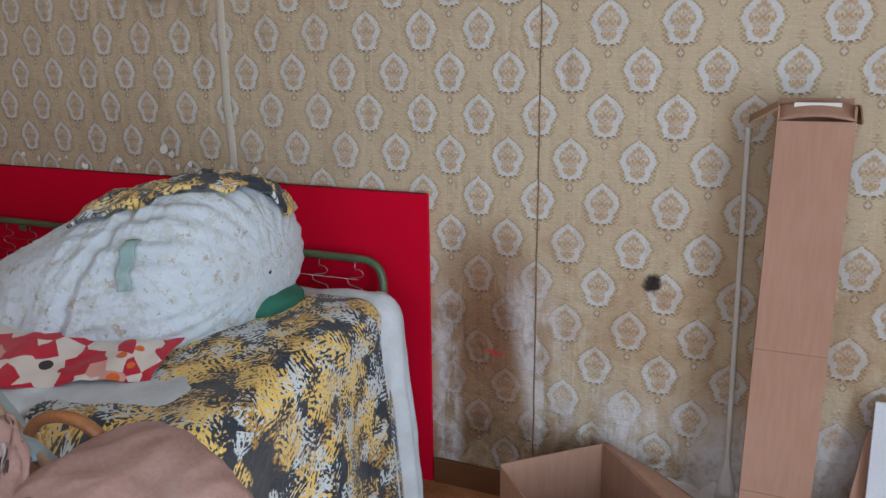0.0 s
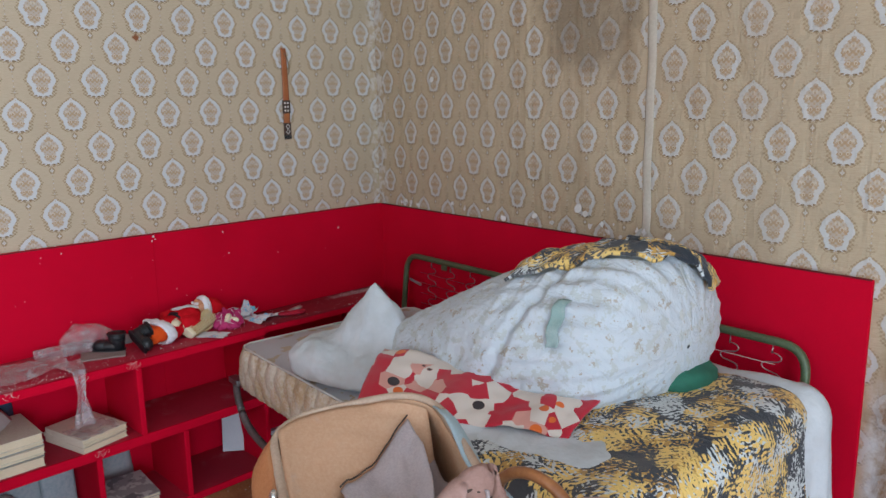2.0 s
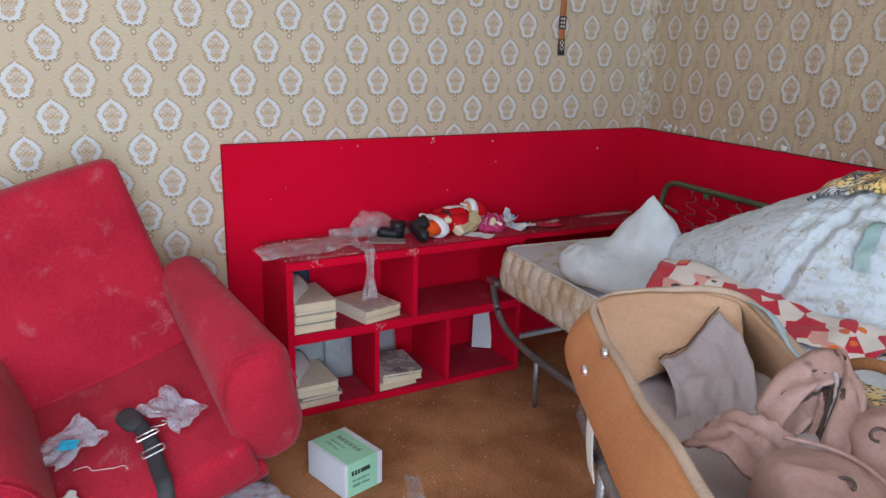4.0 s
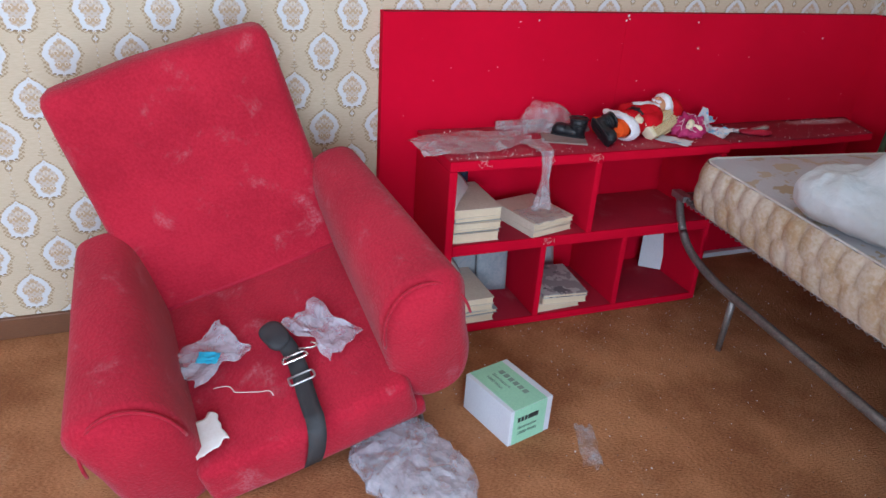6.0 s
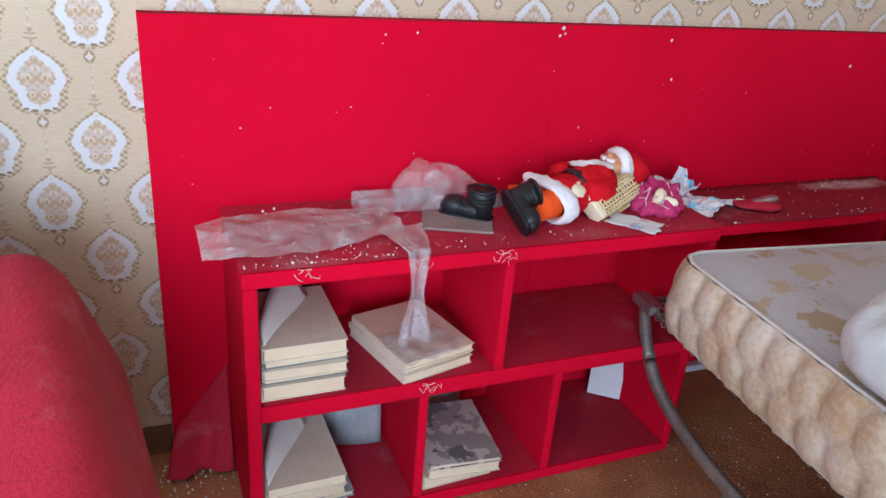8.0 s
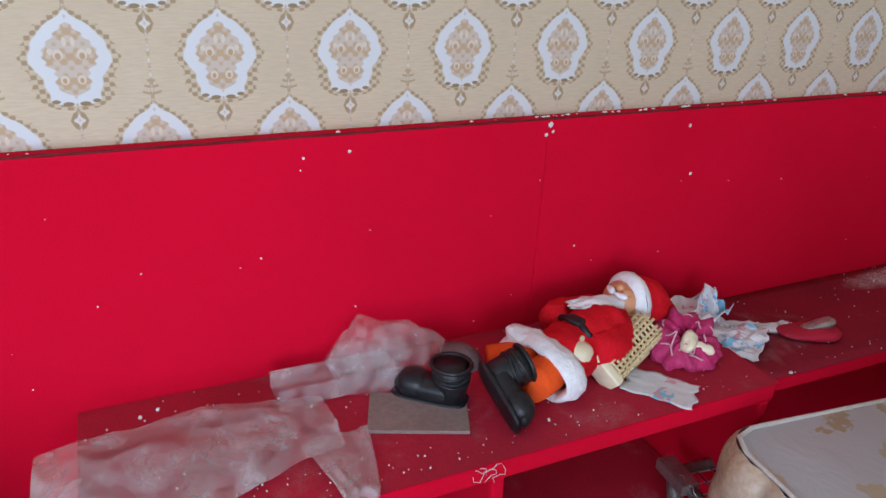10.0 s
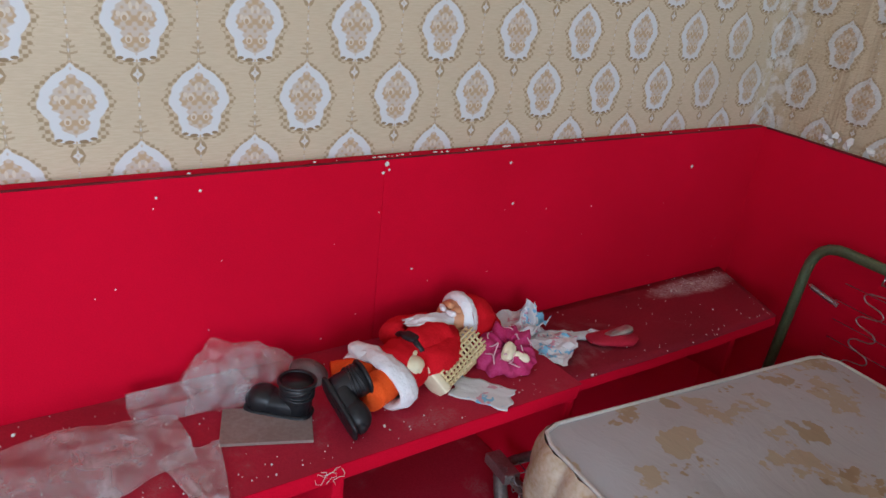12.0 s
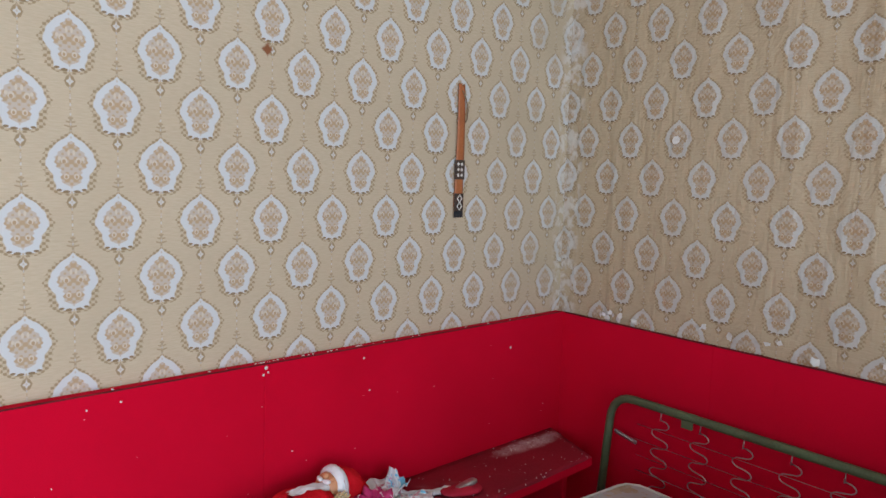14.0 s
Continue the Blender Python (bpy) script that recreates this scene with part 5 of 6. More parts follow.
part("slider", tube(bend([(0.36, 0.0, 0.012), (0.36, 0.064, 0.012), (0.385, 0.066, 0.012), (0.385, 0.0, 0.012), (0.36, 0.0, 0.012)], 0.008, 3), 0.0028, 8), WIRE, be, "metal slider")
part("hook", tube(bend([(0.29, 0.05, 0.024), (0.305, 0.09, 0.022), (0.295, 0.10, 0.02), (0.285, 0.085, 0.024)], 0.01, 3), 0.003, 6), NICKEL, be)

# ---- on the floor ----
lb = thing("lamp_box", "small white and mint-green carton on the carpet", "box", pose(-1.372, 1.195, 0, 0, 0, 14.5))
LX, LY, LZ = -0.205, 0.152, 0.118
part("carton", box(LX, 0, 0, LY, 0, LZ, 0.002), WHITE_CARD, lb, smooth=False)
part("green_top", box(LX + 0.002, -0.001, 0.012, LY - 0.022, LZ, LZ + 0.0012), MINT, lb, smooth=False)
part("green_end", box(0, 0.0012, 0.012, LY - 0.022, 0.001, LZ), MINT, lb, smooth=False)
TOPM = pose(-0.175, 0.072, LZ + 0.0016, 0, 0, 0)
bm = bmesh.new()
for k in range(6):
    box(0.0005, 0.0024, 0.026 + 0.0125 * k, 0.0345 + 0.0125 * k + (0.003 if k > 2 else 0), 0.074, 0.089, bm=bm)
part("brand_bars", bm, INK, lb, "black bars of lettering", smooth=False)
bm = bmesh.new()
for k in range(6):
    box(-0.165 + 0.021 * k, -0.150 + 0.021 * k, 0.086, 0.103, LZ + 0.0006, LZ + 0.0022, bm=bm)
part("brand_bars", bm, INK_FADED, lb, "faded bars of lettering", smooth=False)
words("lettering", "Illuminatore", 0.014, Matrix.Translation((0.0018, 0.028, 0.050)) @ pose(0, 0, 0, 90, 0, 90), INK, lb)
words("lettering", "1000 Watt", 0.016, Matrix.Translation((0.0018, 0.028, 0.030)) @ pose(0, 0, 0, 90, 0, 90), INK, lb)
words("lettering", "Illuminatore", 0.016, pose(-0.165, 0.062, LZ + 0.0018), INK_FADED, lb)
words("lettering", "1000 Watt", 0.016, pose(-0.165, 0.040, LZ + 0.0018), INK_FADED, lb)
scrap(0.055, 0.17, FILM_CLEAR, "strip of clear plastic on the carpet", pose(-1.31, 1.415, 0.0, 0, 0, 70), amp=0.006, seed=4)


def floor_bag():
    bm = blob(0.17, 0.125, 0.05, 0.8, 60, 36, 0.0, 6, 3)
    for v in bm.verts:
        n = v.co.normalized()
        v.co += n * (crease(v.co, 9, 0.016, 4) + crease(v.co, 22, 0.006, 2))
        v.co.z = max(v.co.z, -0.045)
    return bm


solid("plastic_bag", floor_bag(), FILM_GREY, "crumpled grey plastic bag on the carpet by the armchair", "plastic bag", pose(-1.33, 0.90, 0.047, 0, 0, 20), smooth=False)
solid("metal_rod", tube([(-1.52, 0.985, 0.07), (-1.45, 0.985, 0.008)], 0.006, 8), GREY_METAL, "short grey metal rod beside the armchair", "rod")
bm = bmesh.new()
for k in range(520):
    x, y = random.uniform(-2.0, -0.4), random.uniform(0.9, 2.7)
    if random.random() < 0.35:
        x, y = random.gauss(-1.85, 0.1), random.uniform(1.1, 2.6)
    s = random.uniform(0.001, 0.0026) * (2.0 if random.random() < 0.06 else 1)
    own = bmesh.new()
    bmesh.ops.create_icosphere(own, subdivisions=1, radius=s, matrix=Matrix.LocRotScale((x, y, s * 0.5), Euler((k, k, k)), (1, 0.7, 0.5)))
    merge(bm, own)
for k in range(90):
    x, y = random.gauss(-2.19, 0.05), random.gauss(1.10, 0.06)
    if x < -2.255:
        continue
    s = random.uniform(0.0015, 0.005)
    own = bmesh.new()
    bmesh.ops.create_icosphere(own, subdivisions=1, radius=s, matrix=Matrix.LocRotScale((x, y, s * 0.4), Euler((k, k, k)), (1, 0.7, 0.5)))
    merge(bm, own)
tagged(solid("floor_crumbs", bm, PLASTER, "pale crumbs of plaster on the carpet", "crumbs", smooth=False), kind="stuff")
bm = bmesh.new()
for k in range(260):
    x, y = random.uniform(-2.1, -0.4), random.uniform(0.8, 2.5)
    s = random.uniform(0.0015, 0.004)
    own = bmesh.new()
    bmesh.ops.create_icosphere(own, subdivisions=1, radius=s, matrix=Matrix.LocRotScale((x, y, s * 0.4), Euler((k, k, k)), (1, 0.6, 0.5)))
    merge(bm, own)
tagged(solid("dark_crumbs", bm, DARK_WOOD, "dark crumbs of dirt on the carpet", "crumbs", smooth=False), kind="stuff")

# ---- on the shelf ----
TZ = 0.632
bm = bmesh.new()
for k in range(380):
    y = random.uniform(1.22, 3.1)
    x = random.uniform(-2.255, -1.95) if random.random() < 0.6 else random.gauss(-1.975, 0.02)
    if random.random() < 0.35:
        y = random.gauss(1.42, 0.12)
    if k % 5 == 0:
        x, y = random.gauss(-2.20, 0.03), random.gauss(2.98, 0.09)
    elif k % 7 == 0:
        x, y = random.gauss(-1.955, 0.006), random.uniform(1.22, 1.5)
    x = min(max(x, -2.255), -1.952)
    y = min(max(y, 1.21), 3.12 - 0.6 * (x + 2.261))
    s = random.uniform(0.0006, 0.0022) * (2 if random.random() < 0.06 else 1)
    own = bmesh.new()
    bmesh.ops.create_icosphere(own, subdivisions=1, radius=s, matrix=Matrix.LocRotScale((x, y, (TZ if y < 2.266 else shelf_z(x)) + s * 0.6), Euler((k, k, k)), (1, 0.8, 0.5)))
    merge(bm, own)
tagged(solid("shelf_crumbs", bm, PLASTER, "white plaster crumbs on the red shelf", "crumbs", smooth=False), kind="stuff")
bm = bmesh.new()
for y0, x0 in ((1.52, FX + 0.006), (1.70, FX + 0.006), (1.30, FX + 0.004), (1.56, FX + 0.004)):
    z = 0.628 if y0 != 1.56 else 0.337
    for j in range(3):
        tube([(x0 + 0.003 * math.sin(i + j), y0 + 0.016 * j + 0.010 * math.sin(i * 0.9 + j * 2), z - 0.004 * j * (i / 9) - 0.035 * (i / 9) * random.random()) for i in range(10)], 0.0005, 4, bm)
tagged(solid("loose_threads", bm, PAPER, "pale frayed threads along the shelf edges", "threads"), kind="stuff")
bm = bmesh.new()
for y, z, s in ((1.972, 1.012, 0.009), (1.965, 0.995, 0.006), (1.978, 1.0, 0.005), (2.278, 0.99, 0.006), (2.30, 0.895, 0.006), (1.55, 0.99, 0.004), (1.62, 0.995, 0.005), (2.05, 0.78, 0.004), (1.85, 0.66, 0.003), (1.48, 0.84, 0.003), (2.55, 0.86, 0.003), (1.25, 0.8, 0.003), (2.9, 0.93, 0.008)):
    own = bmesh.new()
    bmesh.ops.create_icosphere(own, subdivisions=1, radius=s * 0.6, matrix=Matrix.LocRotScale((-2.2605, y, z), None, (0.3, 1, 1)))
    merge(bm, own)
for k in range(24):
    own = bmesh.new()
    bmesh.ops.create_icosphere(own, subdivisions=1, radius=random.uniform(0.0006, 0.0017), matrix=Matrix.LocRotScale((-2.2612, random.uniform(1.1, 3.1), random.uniform(0.66, 1.0)), None, (0.3, 1, 1)))
    merge(bm, own)
for k in range(40):
    own = bmesh.new()
    bmesh.ops.create_icosphere(own, subdivisions=1, radius=random.uniform(0.001, 0.0032), matrix=Matrix.LocRotScale((-2.266 + random.random() * 0.006, random.choice((random.gauss(1.97, 0.02), random.gauss(2.2, 0.12), random.uniform(1.1, 3.1))), 1.0265), None, (1, 1.4, 0.6)))
    merge(bm, own)
tagged(solid("panel_specks", bm, PLASTER, "white specks stuck to the red wainscot", "specks", smooth=False), kind="stuff")


def film_over_edge(a, b):
    """Film lying along the shelf, gathered and hanging over its front near one end."""
    y = 1.145 + 0.395 * a
    x = -2.190 + 0.05 * max(0, a - 0.5) + (0.165 + 0.045 * math.sin(a * 3.4) - 0.09 * max(0, a - 0.55)) * b + 0.012 * math.sin(a * 7)
    z = TZ + 0.004 + abs(crease((a, b * 0.6, 0), 2.2, 0.010, 3)) + 0.010 * math.sin(b * 3.1)
    if y < 1.2:
        z -= 0.02 * (1.2 - y) / 0.05
    return Vector((x, y, z))


fs = thing("plastic_sheet", "clouded plastic sheet draped over the bookcase", "plastic sheet")
part("flat_part", sheet(50, 30, film_over_edge), FILM, fs, cloth=0.0008, smooth=False)
part("hanging_part", sheet(16, 40, lambda a, b: (lambda s, w: Vector((-2.06 + 0.125 * min(1, s / 0.30) + 0.012 * math.sin(a * 9) * b, 1.53 + (a - 0.5) * w, TZ + 0.012 if s < 0.30 else TZ + 0.012 - 0.20 * (s - 0.30) / 0.70)) + Vector((wrinkle((a, b, 0), 5, 0.006), 0, abs(crease((a, b, 0), 3, 0.006, 1)))))(b, 0.10 - 0.075 * math.sin(min(1, b * 1.25) * math.pi * 0.62) + (0.10 * max(0, b - 0.62)))), FILM, fs, cloth=0.0008)
scrap(0.13, 0.15, FILM_CLEAR, "crumpled clear film on the pale books", pose(-2.0, 1.575, 0.395, 0, 0, 15), amp=0.012, seed=9)

pb = thing("clear_plastic_box", "flat clear plastic packaging box on the shelf", "packaging", pose(-2.165, 1.475, TZ, 0, 0, 90))
part("tray", box(0, 0.19, -0.005, 0.055, 0.001, 0.034, 0.002), FILM_CLEAR, pb, smooth=False)
part("lid", box(0.0, 0.188, 0.056, 0.060, 0.001, 0.030, 0.001), FILM_CLEAR, pb, "flap of the box", smooth=False)
bm = blob(0.045, 0.088, 0.046, 0.75, 44, 26)
for v in bm.verts:
    v.co += v.co.normalized() * (crease(v.co, 11, 0.016, 3) + crease(v.co, 26, 0.004, 1))
    v.co.z = max(v.co.z * (1.0 - 3.2 * v.co.y), -0.044)
solid("crumpled_film", bm, FILM_CLEAR, "crumpled bag of thin clear film against the wainscot", "plastic bag", pose(-2.195, 1.660, TZ + 0.045), smooth=False)
bm = sheet(72, 12, lambda a, b: (lambda k, r: Vector((r * 0.042 * math.cos(k), r * 0.042 * math.sin(k), 0.024 * (1 - r * r) + 0.0014 * math.cos(36 * k) * r)))(2 * math.pi * a, 0.04 + 0.96 * b), wrap_u=True)
solid("ribbed_dish", bm, surface("dusty_grey_glass", (0.24, 0.21, 0.21), (0.16, 0.14, 0.14), 20, 120, 0.35), "small ribbed grey dish upside down on the shelf", "dish", pose(-2.190, 1.795, TZ + 0.002, -20, 12, 0), cloth=0.002)
solid("grey_board", box(-0.075, 0.075, -0.045, 0.05, 0, 0.006, 0.001), surface("grey_brown_board", (0.30, 0.23, 0.21), (0.24, 0.17, 0.15), 8, 120), "grey-brown cardboard piece on the shelf", "cardboard", pose(-2.075, 1.665, TZ, 0, 0, 68), smooth=False)


def doll():
    """A cloth figure lying on its back, in one mesh: plush coat, fleece trim, vinyl face, one boot."""
    mats = [FELT_RED, FELT_WHITE, FELT_ORANGE, SKIN, BLACK_PLASTIC, CREAM]
    bm = bmesh.new()

    def ell(x, y, z, rx, ry_, rz, slot, yaw=0, pitch=0, fold=0.004, e=0.9, tilt=0):
        blob(rx, ry_, rz, e, 30, 20, fold, 26, x + y, bm, slot, pose(x, y, z, pitch, tilt, yaw))

    def limb(points, r, slot, taper, fold=0.003):
        own = tube(bend(points, 0.03, 6), r, 20, taper=taper)
        for v in own.verts:
            v.co += Vector((wrinkle(v.co, 40, fold, 1), wrinkle(v.co, 40, fold, 4), wrinkle(v.co, 40, fold, 7)))
        merge(bm, own, slot)

    def trunk(a, b):
        """The coat, from the hem to the shoulders."""
        k = 2 * math.pi * a
        c = Vector((-2.078, 1.888, 0.668)).lerp(Vector((-2.128, 2.058, 0.684)), b)
        w = 0.066 - 0.016 * math.sin(b * math.pi * 0.8) + (0.004 if b > 0.6 else 0)
        h = 0.040 + 0.012 * b
        close = math.sqrt(max(0.0, 1 - max(0.0, (b - 0.82) / 0.18) ** 2)) * 0.96 + 0.04
        side, up = Vector((0.96, 0.28, 0)), Vector((0, -0.1, 1))
        p = c + side * (w * close * math.cos(k)) + up * (h * close * math.sin(k))
        n = side * math.cos(k) + up * math.sin(k)
        p += n * (wrinkle(p, 30, 0.006, 2) + crease(p, 18, 0.004, 5) - 0.006 * math.exp(-((b - 0.42) / 0.06) ** 2))
        return Vector((p.x, p.y, max(p.z, TZ + 0.001)))

    sheet(40, 30, trunk, bm, 0, wrap_u=True)

    def hem(a, b):
        """The fleece band round the bottom of the coat."""
        k, q = 2 * math.pi * a, 2 * math.pi * b
        c = Vector((-2.080 + 0.070 * math.cos(k), 1.880 + 0.022 * math.cos(k), 0.668 + 0.040 * math.sin(k)))
        n = Vector((0.9 * math.cos(k), 0.2 * math.cos(k), math.sin(k)))
        p = c + n * (0.010 * math.cos(q)) + Vector((-0.25, 0.95, 0)) * (0.023 * math.sin(q))
        p += n * wrinkle(p, 60, 0.004, 3)
        return Vector((p.x, p.y, max(p.z, TZ + 0.001)))

    sheet(48, 14, hem, bm, 1, wrap_u=True)
    ell(-2.118, 1.868, 0.706, 0.036, 0.022, 0.011, 1, 22, 0, 0.005)
    limb([(-2.122, 2.050, 0.690), (-2.066, 2.020, 0.682), (-2.060, 1.965, 0.690)], 0.030, 0, lambda q: 1.1 - 0.25 * q, 0.005)
    limb([(-2.170, 2.040, 0.690), (-2.192, 1.985, 0.690), (-2.150, 1.945, 0.705)], 0.027, 0, lambda q: 1.1 - 0.25 * q, 0.005)
    ell(-2.057, 1.934, 0.692, 0.022, 0.025, 0.019, 5, 20, 0, 0.0)       # mitten and its thumb
    ell(-2.074, 1.948, 0.704, 0.008, 0.014, 0.008, 5, 40, 0, 0.0)
    ell(-2.108, 1.958, 0.722, 0.017, 0.013, 0.005, 4, 18, 0, 0.0, 0.6)   # belt buckle
    limb([(-2.150, 1.956, 0.706), (-2.108, 1.960, 0.7235), (-2.070, 1.964, 0.708)], 0.006, 4, lambda q: 1, 0.0)
    limb([(-2.098, 1.886, 0.672), (-2.112, 1.842, 0.668), (-2.124, 1.806, 0.664)], 0.029, 2, lambda q: 1.08 - 0.12 * q)
    limb([(-2.060, 1.886, 0.672), (-2.046, 1.858, 0.672), (-2.032, 1.832, 0.672)], 0.031, 2, lambda q: 1.05 - 0.10 * q)
    ell(-2.160, 2.098, 0.706, 0.038, 0.036, 0.037, 3, 0, 0, 0.0)         # head
    ell(-2.150, 2.078, 0.741, 0.0075, 0.0075, 0.008, 3, 0, 0, 0.0)       # nose
    for dx in (-0.014, 0.014):
        ell(-2.153 + dx, 2.086, 0.735, 0.010, 0.010, 0.007, 3, 0, 0, 0.0)
        ell(-2.155 + dx, 2.104, 0.7385, 0.009, 0.0045, 0.004, 1, dx * 900, 0, 0.001)
        ell(-2.148 + dx, 2.066, 0.736, 0.014, 0.006, 0.005, 1, dx * 1200, 0, 0.002)
    # the beard fans out over the chest
    sheet(20, 20, lambda a, b: Vector((-2.146 + (a - 0.5) * (0.074 - 0.045 * b * b), 2.074 - 0.105 * b + 0.004 * math.sin(a * 21), 0.727 + 0.006 * math.sin(b * 3) - 0.035 * (2 * a - 1) ** 2 * (1 - b) + wrinkle((a * 0.2, b * 0.1, 3), 30, 0.005))), bm, 1)
    sheet(36, 10, lambda a, b: (lambda k, q: Vector((-2.163 + (0.041 + 0.012 * math.cos(q)) * math.cos(k), 2.112 + 0.017 * math.sin(q), 0.704 + (0.041 + 0.012 * math.cos(q)) * math.sin(k))) + Vector((0, wrinkle((k, q, 1), 3, 0.003), 0)))(2 * math.pi * a, 2 * math.pi * b), bm, 1, wrap_u=True)
    ell(-2.164, 2.145, 0.690, 0.050, 0.044, 0.048, 0, 0, 0, 0.006)       # cap and its tail
    ell(-2.162, 2.178, 0.668, 0.040, 0.034, 0.030, 0, 0, 0, 0.006)
    toe, shaft = Vector((0.90, 0.10, -0.40)).normalized(), Vector((0.34, 0.92, 0.10))
    shaft = (shaft - toe * shaft.dot(toe)).normalized()
    side = shaft.cross(toe)
    boot(bm, Matrix(((toe.x, side.x, shaft.x, -2.056), (toe.y, side.y, shaft.y, 1.766), (toe.z, side.z, shaft.z, 0.680), (0, 0, 0, 1))), 4)
    ob = new("doll", mesh_of("doll", bm, mats))
    return tagged(ob, "red felt doll with white beard and black boot, lying down", "doll")


def boot(bm, m, slot=0):
    """A moulded toy boot standing on z = 0, toe towards +x."""
    own = bmesh.new()
    tube([(0, 0, 0.012), (0, 0, 0.040), (0.001, 0, 0.060), (0, 0, 0.078)], 0.030, 18, own, taper=lambda s: 0.92 + 0.2 * s)
    blob(0.062, 0.029, 0.022, 0.8, 24, 14, 0.003, 30, 2, own, 0, pose(0.034, 0, 0.023))
    blob(0.030, 0.031, 0.026, 0.85, 20, 12, 0.0, 1, 1, own, 0, pose(0.064, 0, 0.026))
    blob(0.066, 0.031, 0.006, 0.5, 24, 8, 0.0, 1, 1, own, 0, pose(0.034, 0, 0.006))
    for k in range(3):
        tube([(0.0 + 0.031 * math.cos(j), 0.031 * math.sin(j), 0.048 + 0.008 * k + 0.003 * math.sin(2 * j + k)) for j in (2 * math.pi * i / 18 for i in range(18))], 0.003, 6, own, closed=True)
    tube([(0.034 * math.cos(j), 0.034 * math.sin(j), 0.078) for j in (2 * math.pi * i / 20 for i in range(20))], 0.004, 6, own, closed=True)
    bmesh.ops.transform(own, matrix=m @ Matrix.Diagonal((0.92, 0.86, 0.88, 1)), verts=own.verts)
    return merge(bm, own, slot)


doll()
solid("doll_boot", boot(bmesh.new(), Matrix.Identity(4)), BLACK_PLASTIC, "loose black moulded toy boot on the shelf", "toy boot", pose(-2.090, 1.724, TZ, 0, 0, 229))

bk2 = thing("wicker_basket", "tiny pale yellow wicker basket tipped over", "basket", pose(-2.068, 2.040, TZ + 0.040, 222, -14, 112))
for k in range(12):
    x = -0.056 + 0.0108 * k
    part("stake", tube([(x, -0.034, 0.024), (x, -0.026, -0.010), (x, -0.012, -0.018), (x, 0.012, -0.018), (x, 0.026, -0.010), (x, 0.034, 0.024)], 0.0026, 5), WICKER, bk2)
for k in range(10):
    s = -1 + 2 * k / 9
    y, z = 0.034 * math.copysign(abs(s) ** 0.8, s), -0.019 + 0.042 * s ** 4
    part("weave", tube([(-0.060 + 0.0078 * i, y, z + 0.0026 * (-1) ** (i + k)) for i in range(18)], 0.0026, 5), WICKER, bk2)
part("rim", tube(bend([(-0.062, -0.037, 0.027), (0.070, -0.037, 0.027), (0.070, 0.037, 0.027), (-0.062, 0.037, 0.027), (-0.062, -0.037, 0.027)], 0.012, 4), 0.004, 8), WICKER, bk2)
part("end_block", box(-0.076, -0.058, -0.030, 0.030, -0.018, 0.022, 0.004), CREAM, bk2, "cream end piece")

rf = thing("ruffled_ring", "magenta ruffled cloth ring edged with pale lace", "hair ornament", pose(-2.066, 2.168, TZ + 0.028, 14, 22, 0) @ Matrix.Scale(1.2, 4))
def ruffle(a, b, r0, amp, n):
    k, t2 = 2 * math.pi * a, 2 * math.pi * b
    rr = 0.020 + amp * math.sin(n * k) * math.cos(t2)
    return Vector(((r0 + rr * math.cos(t2)) * math.cos(k), (r0 + rr * math.cos(t2)) * math.sin(k), rr * math.sin(t2) * 0.8 + amp * 0.7 * math.cos(n * k)))
part("ruffle", sheet(140, 14, lambda a, b: (lambda p: p + p.normalized() * wrinkle(p, 38, 0.011, 2) + Vector((0, 0, wrinkle(p, 34, 0.010, 7))))(ruffle(a, b, 0.030, 0.003, 11)), wrap_u=True), MAGENTA, rf)
for k0, r0 in ((0.0, 0.047), (2.1, 0.036), (4.2, 0.026)):
    def lace_p(k):
        r = r0 + 0.006 * math.sin(k * 7 + k0) + 0.006 * noise.noise(Vector((2 * math.cos(k), 2 * math.sin(k), k0)))
        return (r * math.cos(k), r * math.sin(k), 0.011 + 0.006 * math.sin(k * 5 + k0) - 260 * (r - 0.034) ** 3 * 20 - 0.35 * max(0.0, r - 0.036))
    part("lace", tube([lace_p(k0 + 4.6 * i / 120) for i in range(121)], 0.0013, 5), PINK_LACE, rf, "pale pink lace edging")
part("bow", blob(0.010, 0.017, 0.008, 0.8, 20, 12, 0.004, 40, 2, m=pose(0.012, -0.006, 0.017, 0, 0, 30)), CREAM, rf, "cream bow")
part("bow", blob(0.007, 0.014, 0.006, 0.8, 20, 12, 0.003, 40, 5, m=pose(0.026, 0.010, 0.014, 0, 0, -50)), CREAM, rf, "cream bow")

scrap(0.15, 0.12, TISSUE, "crumpled stained paper tissue with blue spots", pose(-2.095, 2.31, shelf_z(-2.095) + 0.001, 0, -6,  25), "tissue", "tissue", 0.020, 6, 0.3)
scrap(0.10, 0.17, TISSUE, "crumpled stained white tissue on the shelf", pose(-2.16, 2.265, TZ, 0, 0, 15), "tissue", "tissue", 0.030, 3, 0.2)
scrap(0.045, 0.13, TISSUE, "thin stained strip of tissue paper", pose(-2.10, 2.40, shelf_z(-2.10) + 0.001, 0, -6,  -20), "tissue", "tissue", 0.012, 8, 0.4)
solid("tissue_peak", sheet(12, 12, lambda a, b: Vector(((a - 0.5) * 0.07 * (1 - 0.75 * b), 0.012 * math.sin(a * 6) + 0.01 * b, 0.085 * b)) + Vector((0, wrinkle((a, b, 2), 5, 0.01), 0))), TISSUE, "peaked white tissue standing on the shelf", "tissue", pose(-2.16, 2.31, shelf_z(-2.16) + 0.001, 0, 0, 70), smooth=False, cloth=0.001)
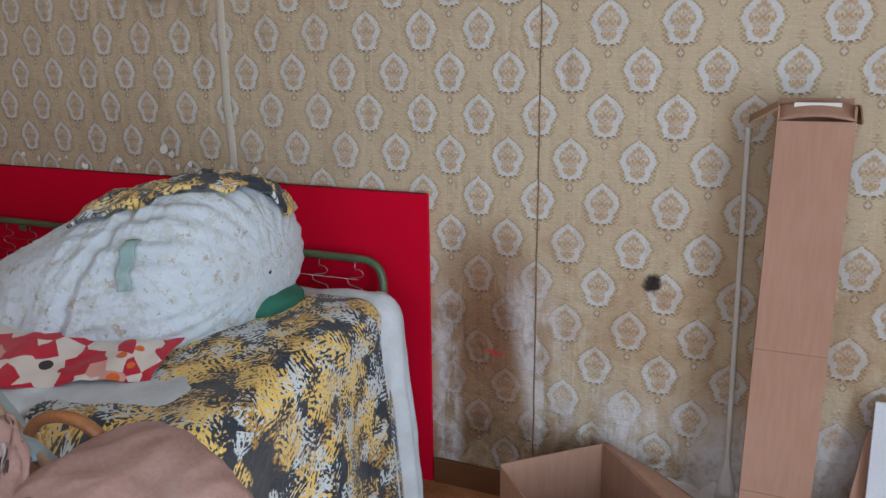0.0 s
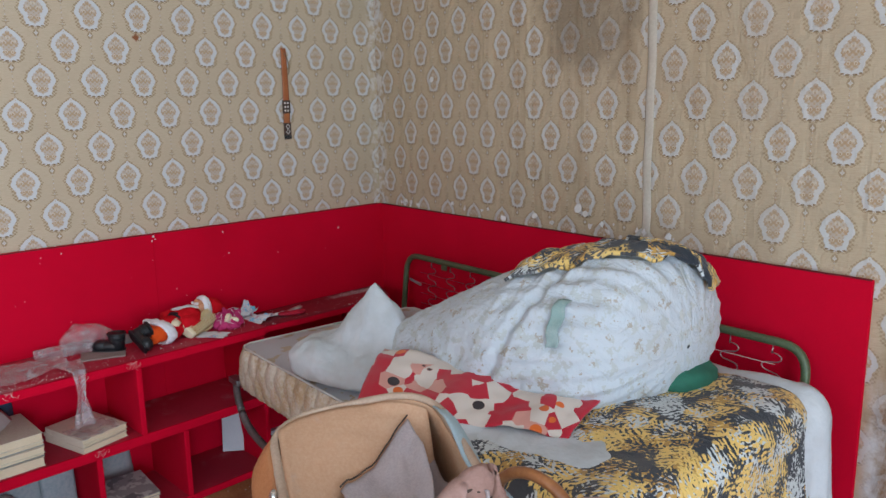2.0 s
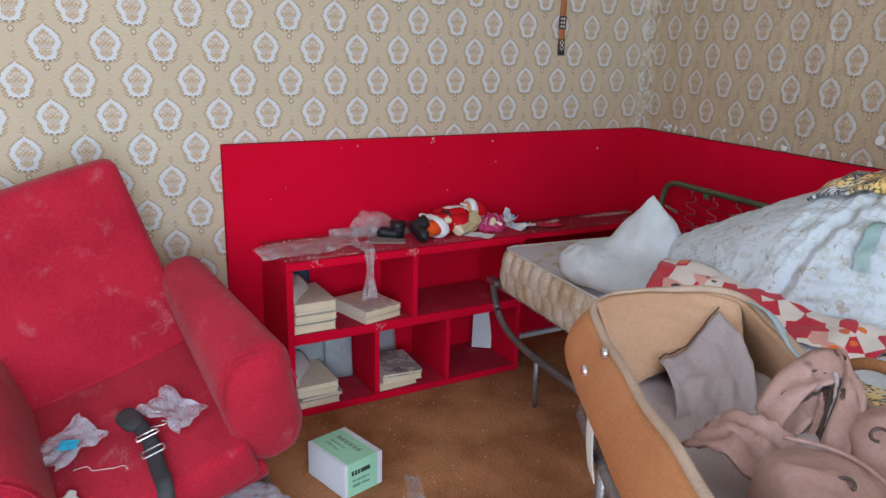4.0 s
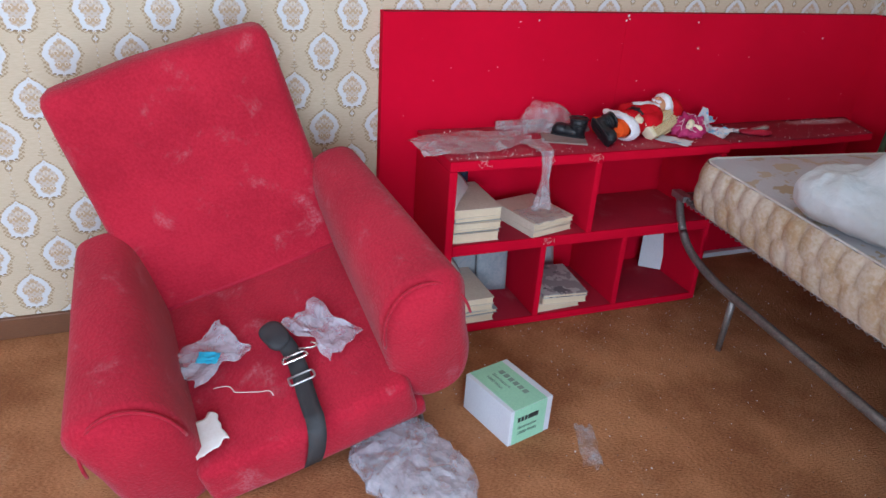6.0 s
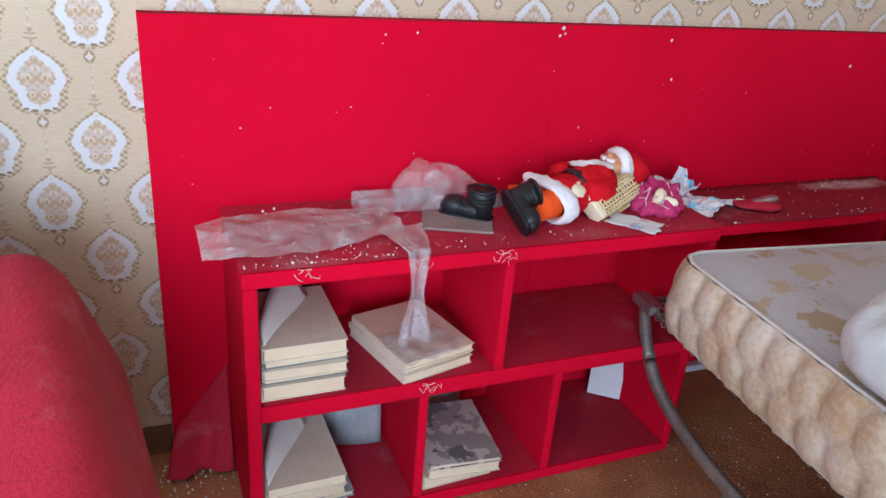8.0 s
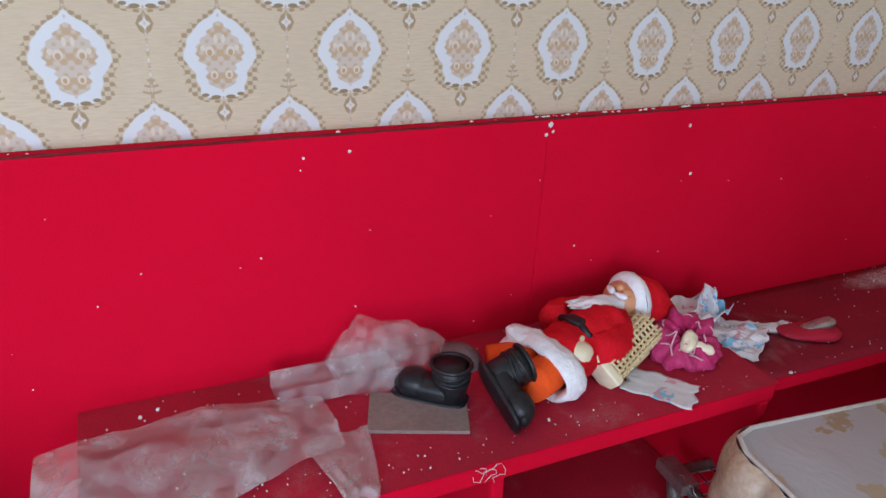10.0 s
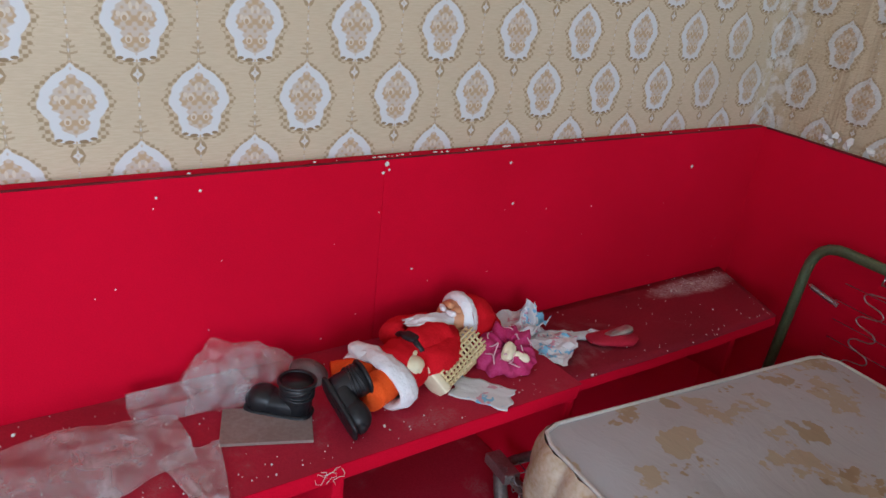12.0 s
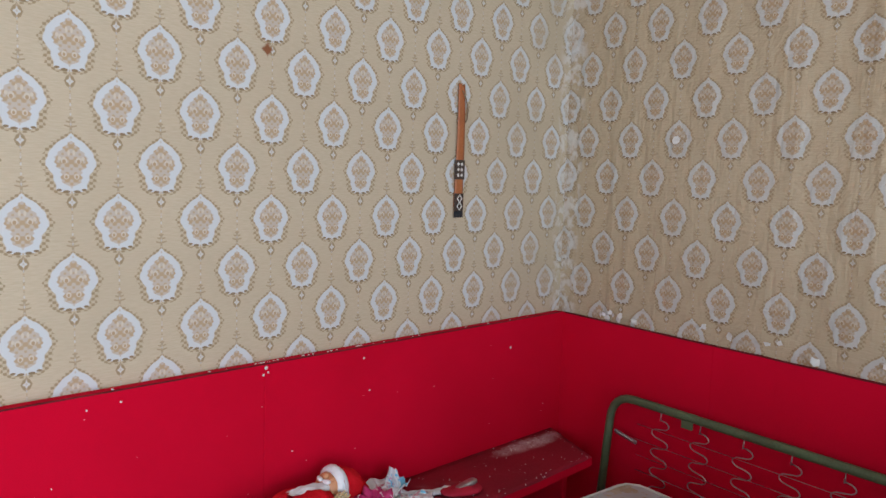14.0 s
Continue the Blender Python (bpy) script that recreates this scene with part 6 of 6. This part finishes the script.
scrap(0.115, 0.075, TISSUE, "flat white tissue scrap hanging at the shelf edge", pose(-1.998, 2.062, TZ, 0, 0, 38), "tissue", "tissue", 0.0015, 2)
solid("red_rag", blob(0.035, 0.06, 0.010, 0.8, 24, 14, 0.006, 16, 3), RED_DUSTY_LIT, "folded dark red rag on the shelf", "rag", pose(-2.050, 2.465, shelf_z(-2.05) + 0.008, 0, -6, -20))
solid("glass_shard", blob(0.014, 0.034, 0.006, 0.6, 12, 8, 0.004, 30, 3), WIRE, "dusty grey shard on the red rag", "shard", pose(-2.045, 2.480, shelf_z(-2.045) + 0.022, 10, 0, -12), smooth=False)

# ---- on the west wall ----
ws = thing("wall_strap", "orange leather strap with dark tooled bands hanging on the wall", "leather strap", WEST @ pose(2.658, -0.004, 1.372))
part("strap", sheet(4, 30, lambda a, b: Vector(((a - 0.5) * (0.026 + 0.010 * (1 - b)), -0.002 - 0.004 * math.sin(b * 3), 0.03 + 0.375 * b))), ORANGE_LEATHER, ws, cloth=0.003)
upper_band = part("band", box(-0.020, 0.020, -0.008, -0.003, 0.115, 0.175, 0.002), DARK_LEATHER, ws, "dark band with white diamonds", smooth=False)
lower_band = part("band", box(-0.019, 0.019, -0.008, -0.003, 0.018, 0.072, 0.002), DARK_LEATHER, ws, "dark band with white diamonds", smooth=False)
for z in (0.128, 0.145, 0.162):
    for x in (-0.009, 0.006):
        part("diamond", box(-0.004, 0.004, -0.0095, -0.008, -0.004, 0.004, m=Matrix.Translation((x, 0, z)) @ pose(0, 0, 0, 0, 45, 0)), PAPER, upper_band, smooth=False)
for z in (0.033, 0.056):
    bm = tube([(0.010 * math.sin(k), -0.0095, z + 0.012 * math.cos(k)) for k in (2 * math.pi * i / 4 for i in range(4))], 0.002, 5, closed=True)
    part("diamond", bm, PAPER, lower_band)
for k in range(6):
    part("fringe", tube([(-0.016 + 0.0065 * k, -0.005, 0.020), (-0.016 + 0.0066 * k, -0.006, -0.002)], 0.0026, 5), BLACK_CLOTH, ws)
part("cord", tube([(0.0, -0.006, 0.385), (0.015, -0.008, 0.36), (0.025, -0.008, 0.33), (0.024, -0.006, 0.30), (0.018, -0.006, 0.29)], 0.0022, 6), CORD, ws)
part("nail", tube([(0.0, 0.004, 0.40), (0.0, -0.012, 0.402)], 0.002, 6), NICKEL, ws)

# ---- cartons by the stained wall ----
tb = thing("tall_carton", "tall narrow brown cardboard box standing against the wall", "cardboard box", NORTH @ pose(3.335, -0.16, 0.0, -4.5, 0.0, 0))
W0, D0, H0 = 0.165, 0.10, 1.335
for n, b in (("front", (0, W0, -D0, -D0 + 0.005, 0, H0 - 0.055)), ("back", (0, W0, -0.005, 0, 0, H0)), ("side", (0, 0.005, -D0 + 0.005, -0.005, 0, H0 - 0.02)), ("side", (W0 - 0.005, W0, -D0 + 0.005, -0.005, 0, H0 - 0.02)), ("bottom", (0.005, W0 - 0.005, -D0 + 0.005, -0.005, 0, 0.005))):
    part(n, box(*b, 0.001), CARD, tb, smooth=False)
for z in (0.34, 0.72):
    part("crease", box(0.001, W0 - 0.001, -D0 - 0.0006, -D0 + 0.001, z, z + 0.003), CARD_DARK, tb, smooth=False)
part("flap", sheet(8, 6, lambda a, b: Vector((-0.06 * b, -D0 * a, H0 - 0.02 - 0.035 * b + 0.01 * math.sin(a * 4)))), CARD_DARK, tb, "torn flap bent outwards", cloth=0.004)
part("flap", sheet(8, 6, lambda a, b: Vector((W0 + 0.012 * b, -D0 * a, H0 - 0.02 + 0.03 * b - 0.07 * b * b))), CARD_DARK, tb, "torn flap", cloth=0.004)
part("flap", sheet(8, 6, lambda a, b: Vector((W0 * a, -D0 + 0.004 + 0.055 * b, H0 - 0.055 + 0.035 * b + 0.012 * math.sin(a * 3)))), CARD, tb, "folded-in front flap", cloth=0.004)
part("tape", box(0.035, 0.135, -0.06, -0.058, H0 - 0.045, H0 - 0.012), PAPER, tb, "white tape", smooth=False)

oc = thing("open_carton", "open brown cardboard box on the floor", "cardboard box", NORTH @ pose(2.945, -0.03, 0.0, 0, 0, -138))
CX, CY, CZ = 0.34, 0.39, 0.29
# its corner towards the wall is the origin
for n, b in (("side", (0, CX, 0, 0.005, 0, CZ)), ("side", (0, 0.005, 0.005, CY, 0, CZ)), ("side", (CX - 0.005, CX, 0.005, CY, 0, CZ - 0.01)), ("side", (0.005, CX - 0.005, CY - 0.005, CY, 0, CZ - 0.01)), ("bottom", (0.005, CX - 0.005, 0.005, CY - 0.005, 0, 0.005))):
    part(n, box(*b, 0.001), CARD, oc, smooth=False)
part("flap", sheet(14, 6, lambda a, b: Vector((-(0.02 + 0.10 * a - 0.03 * a * a) * b, CY * a, CZ + 0.002 - 0.012 * b * b + 0.006 * math.sin(a * 3) * b))), CARD, oc, "flap bent outwards", cloth=0.004)
solid("cardboard_sheet", box(0, 0.30, -0.005, 0, 0, 0.50, 0.001), CARD, "loose brown cardboard sheet leaning on the wall", "cardboard", NORTH @ pose(3.56, -0.16, 0.0, -13, 8, 0), smooth=False)
solid("white_board", box(0, 0.30, -0.012, 0, 0, 0.585, 0.002), WHITE_CARD, "white board leaning against the wall", "board", NORTH @ pose(3.635, -0.19, 0.0, -14, 0, 0), smooth=False)
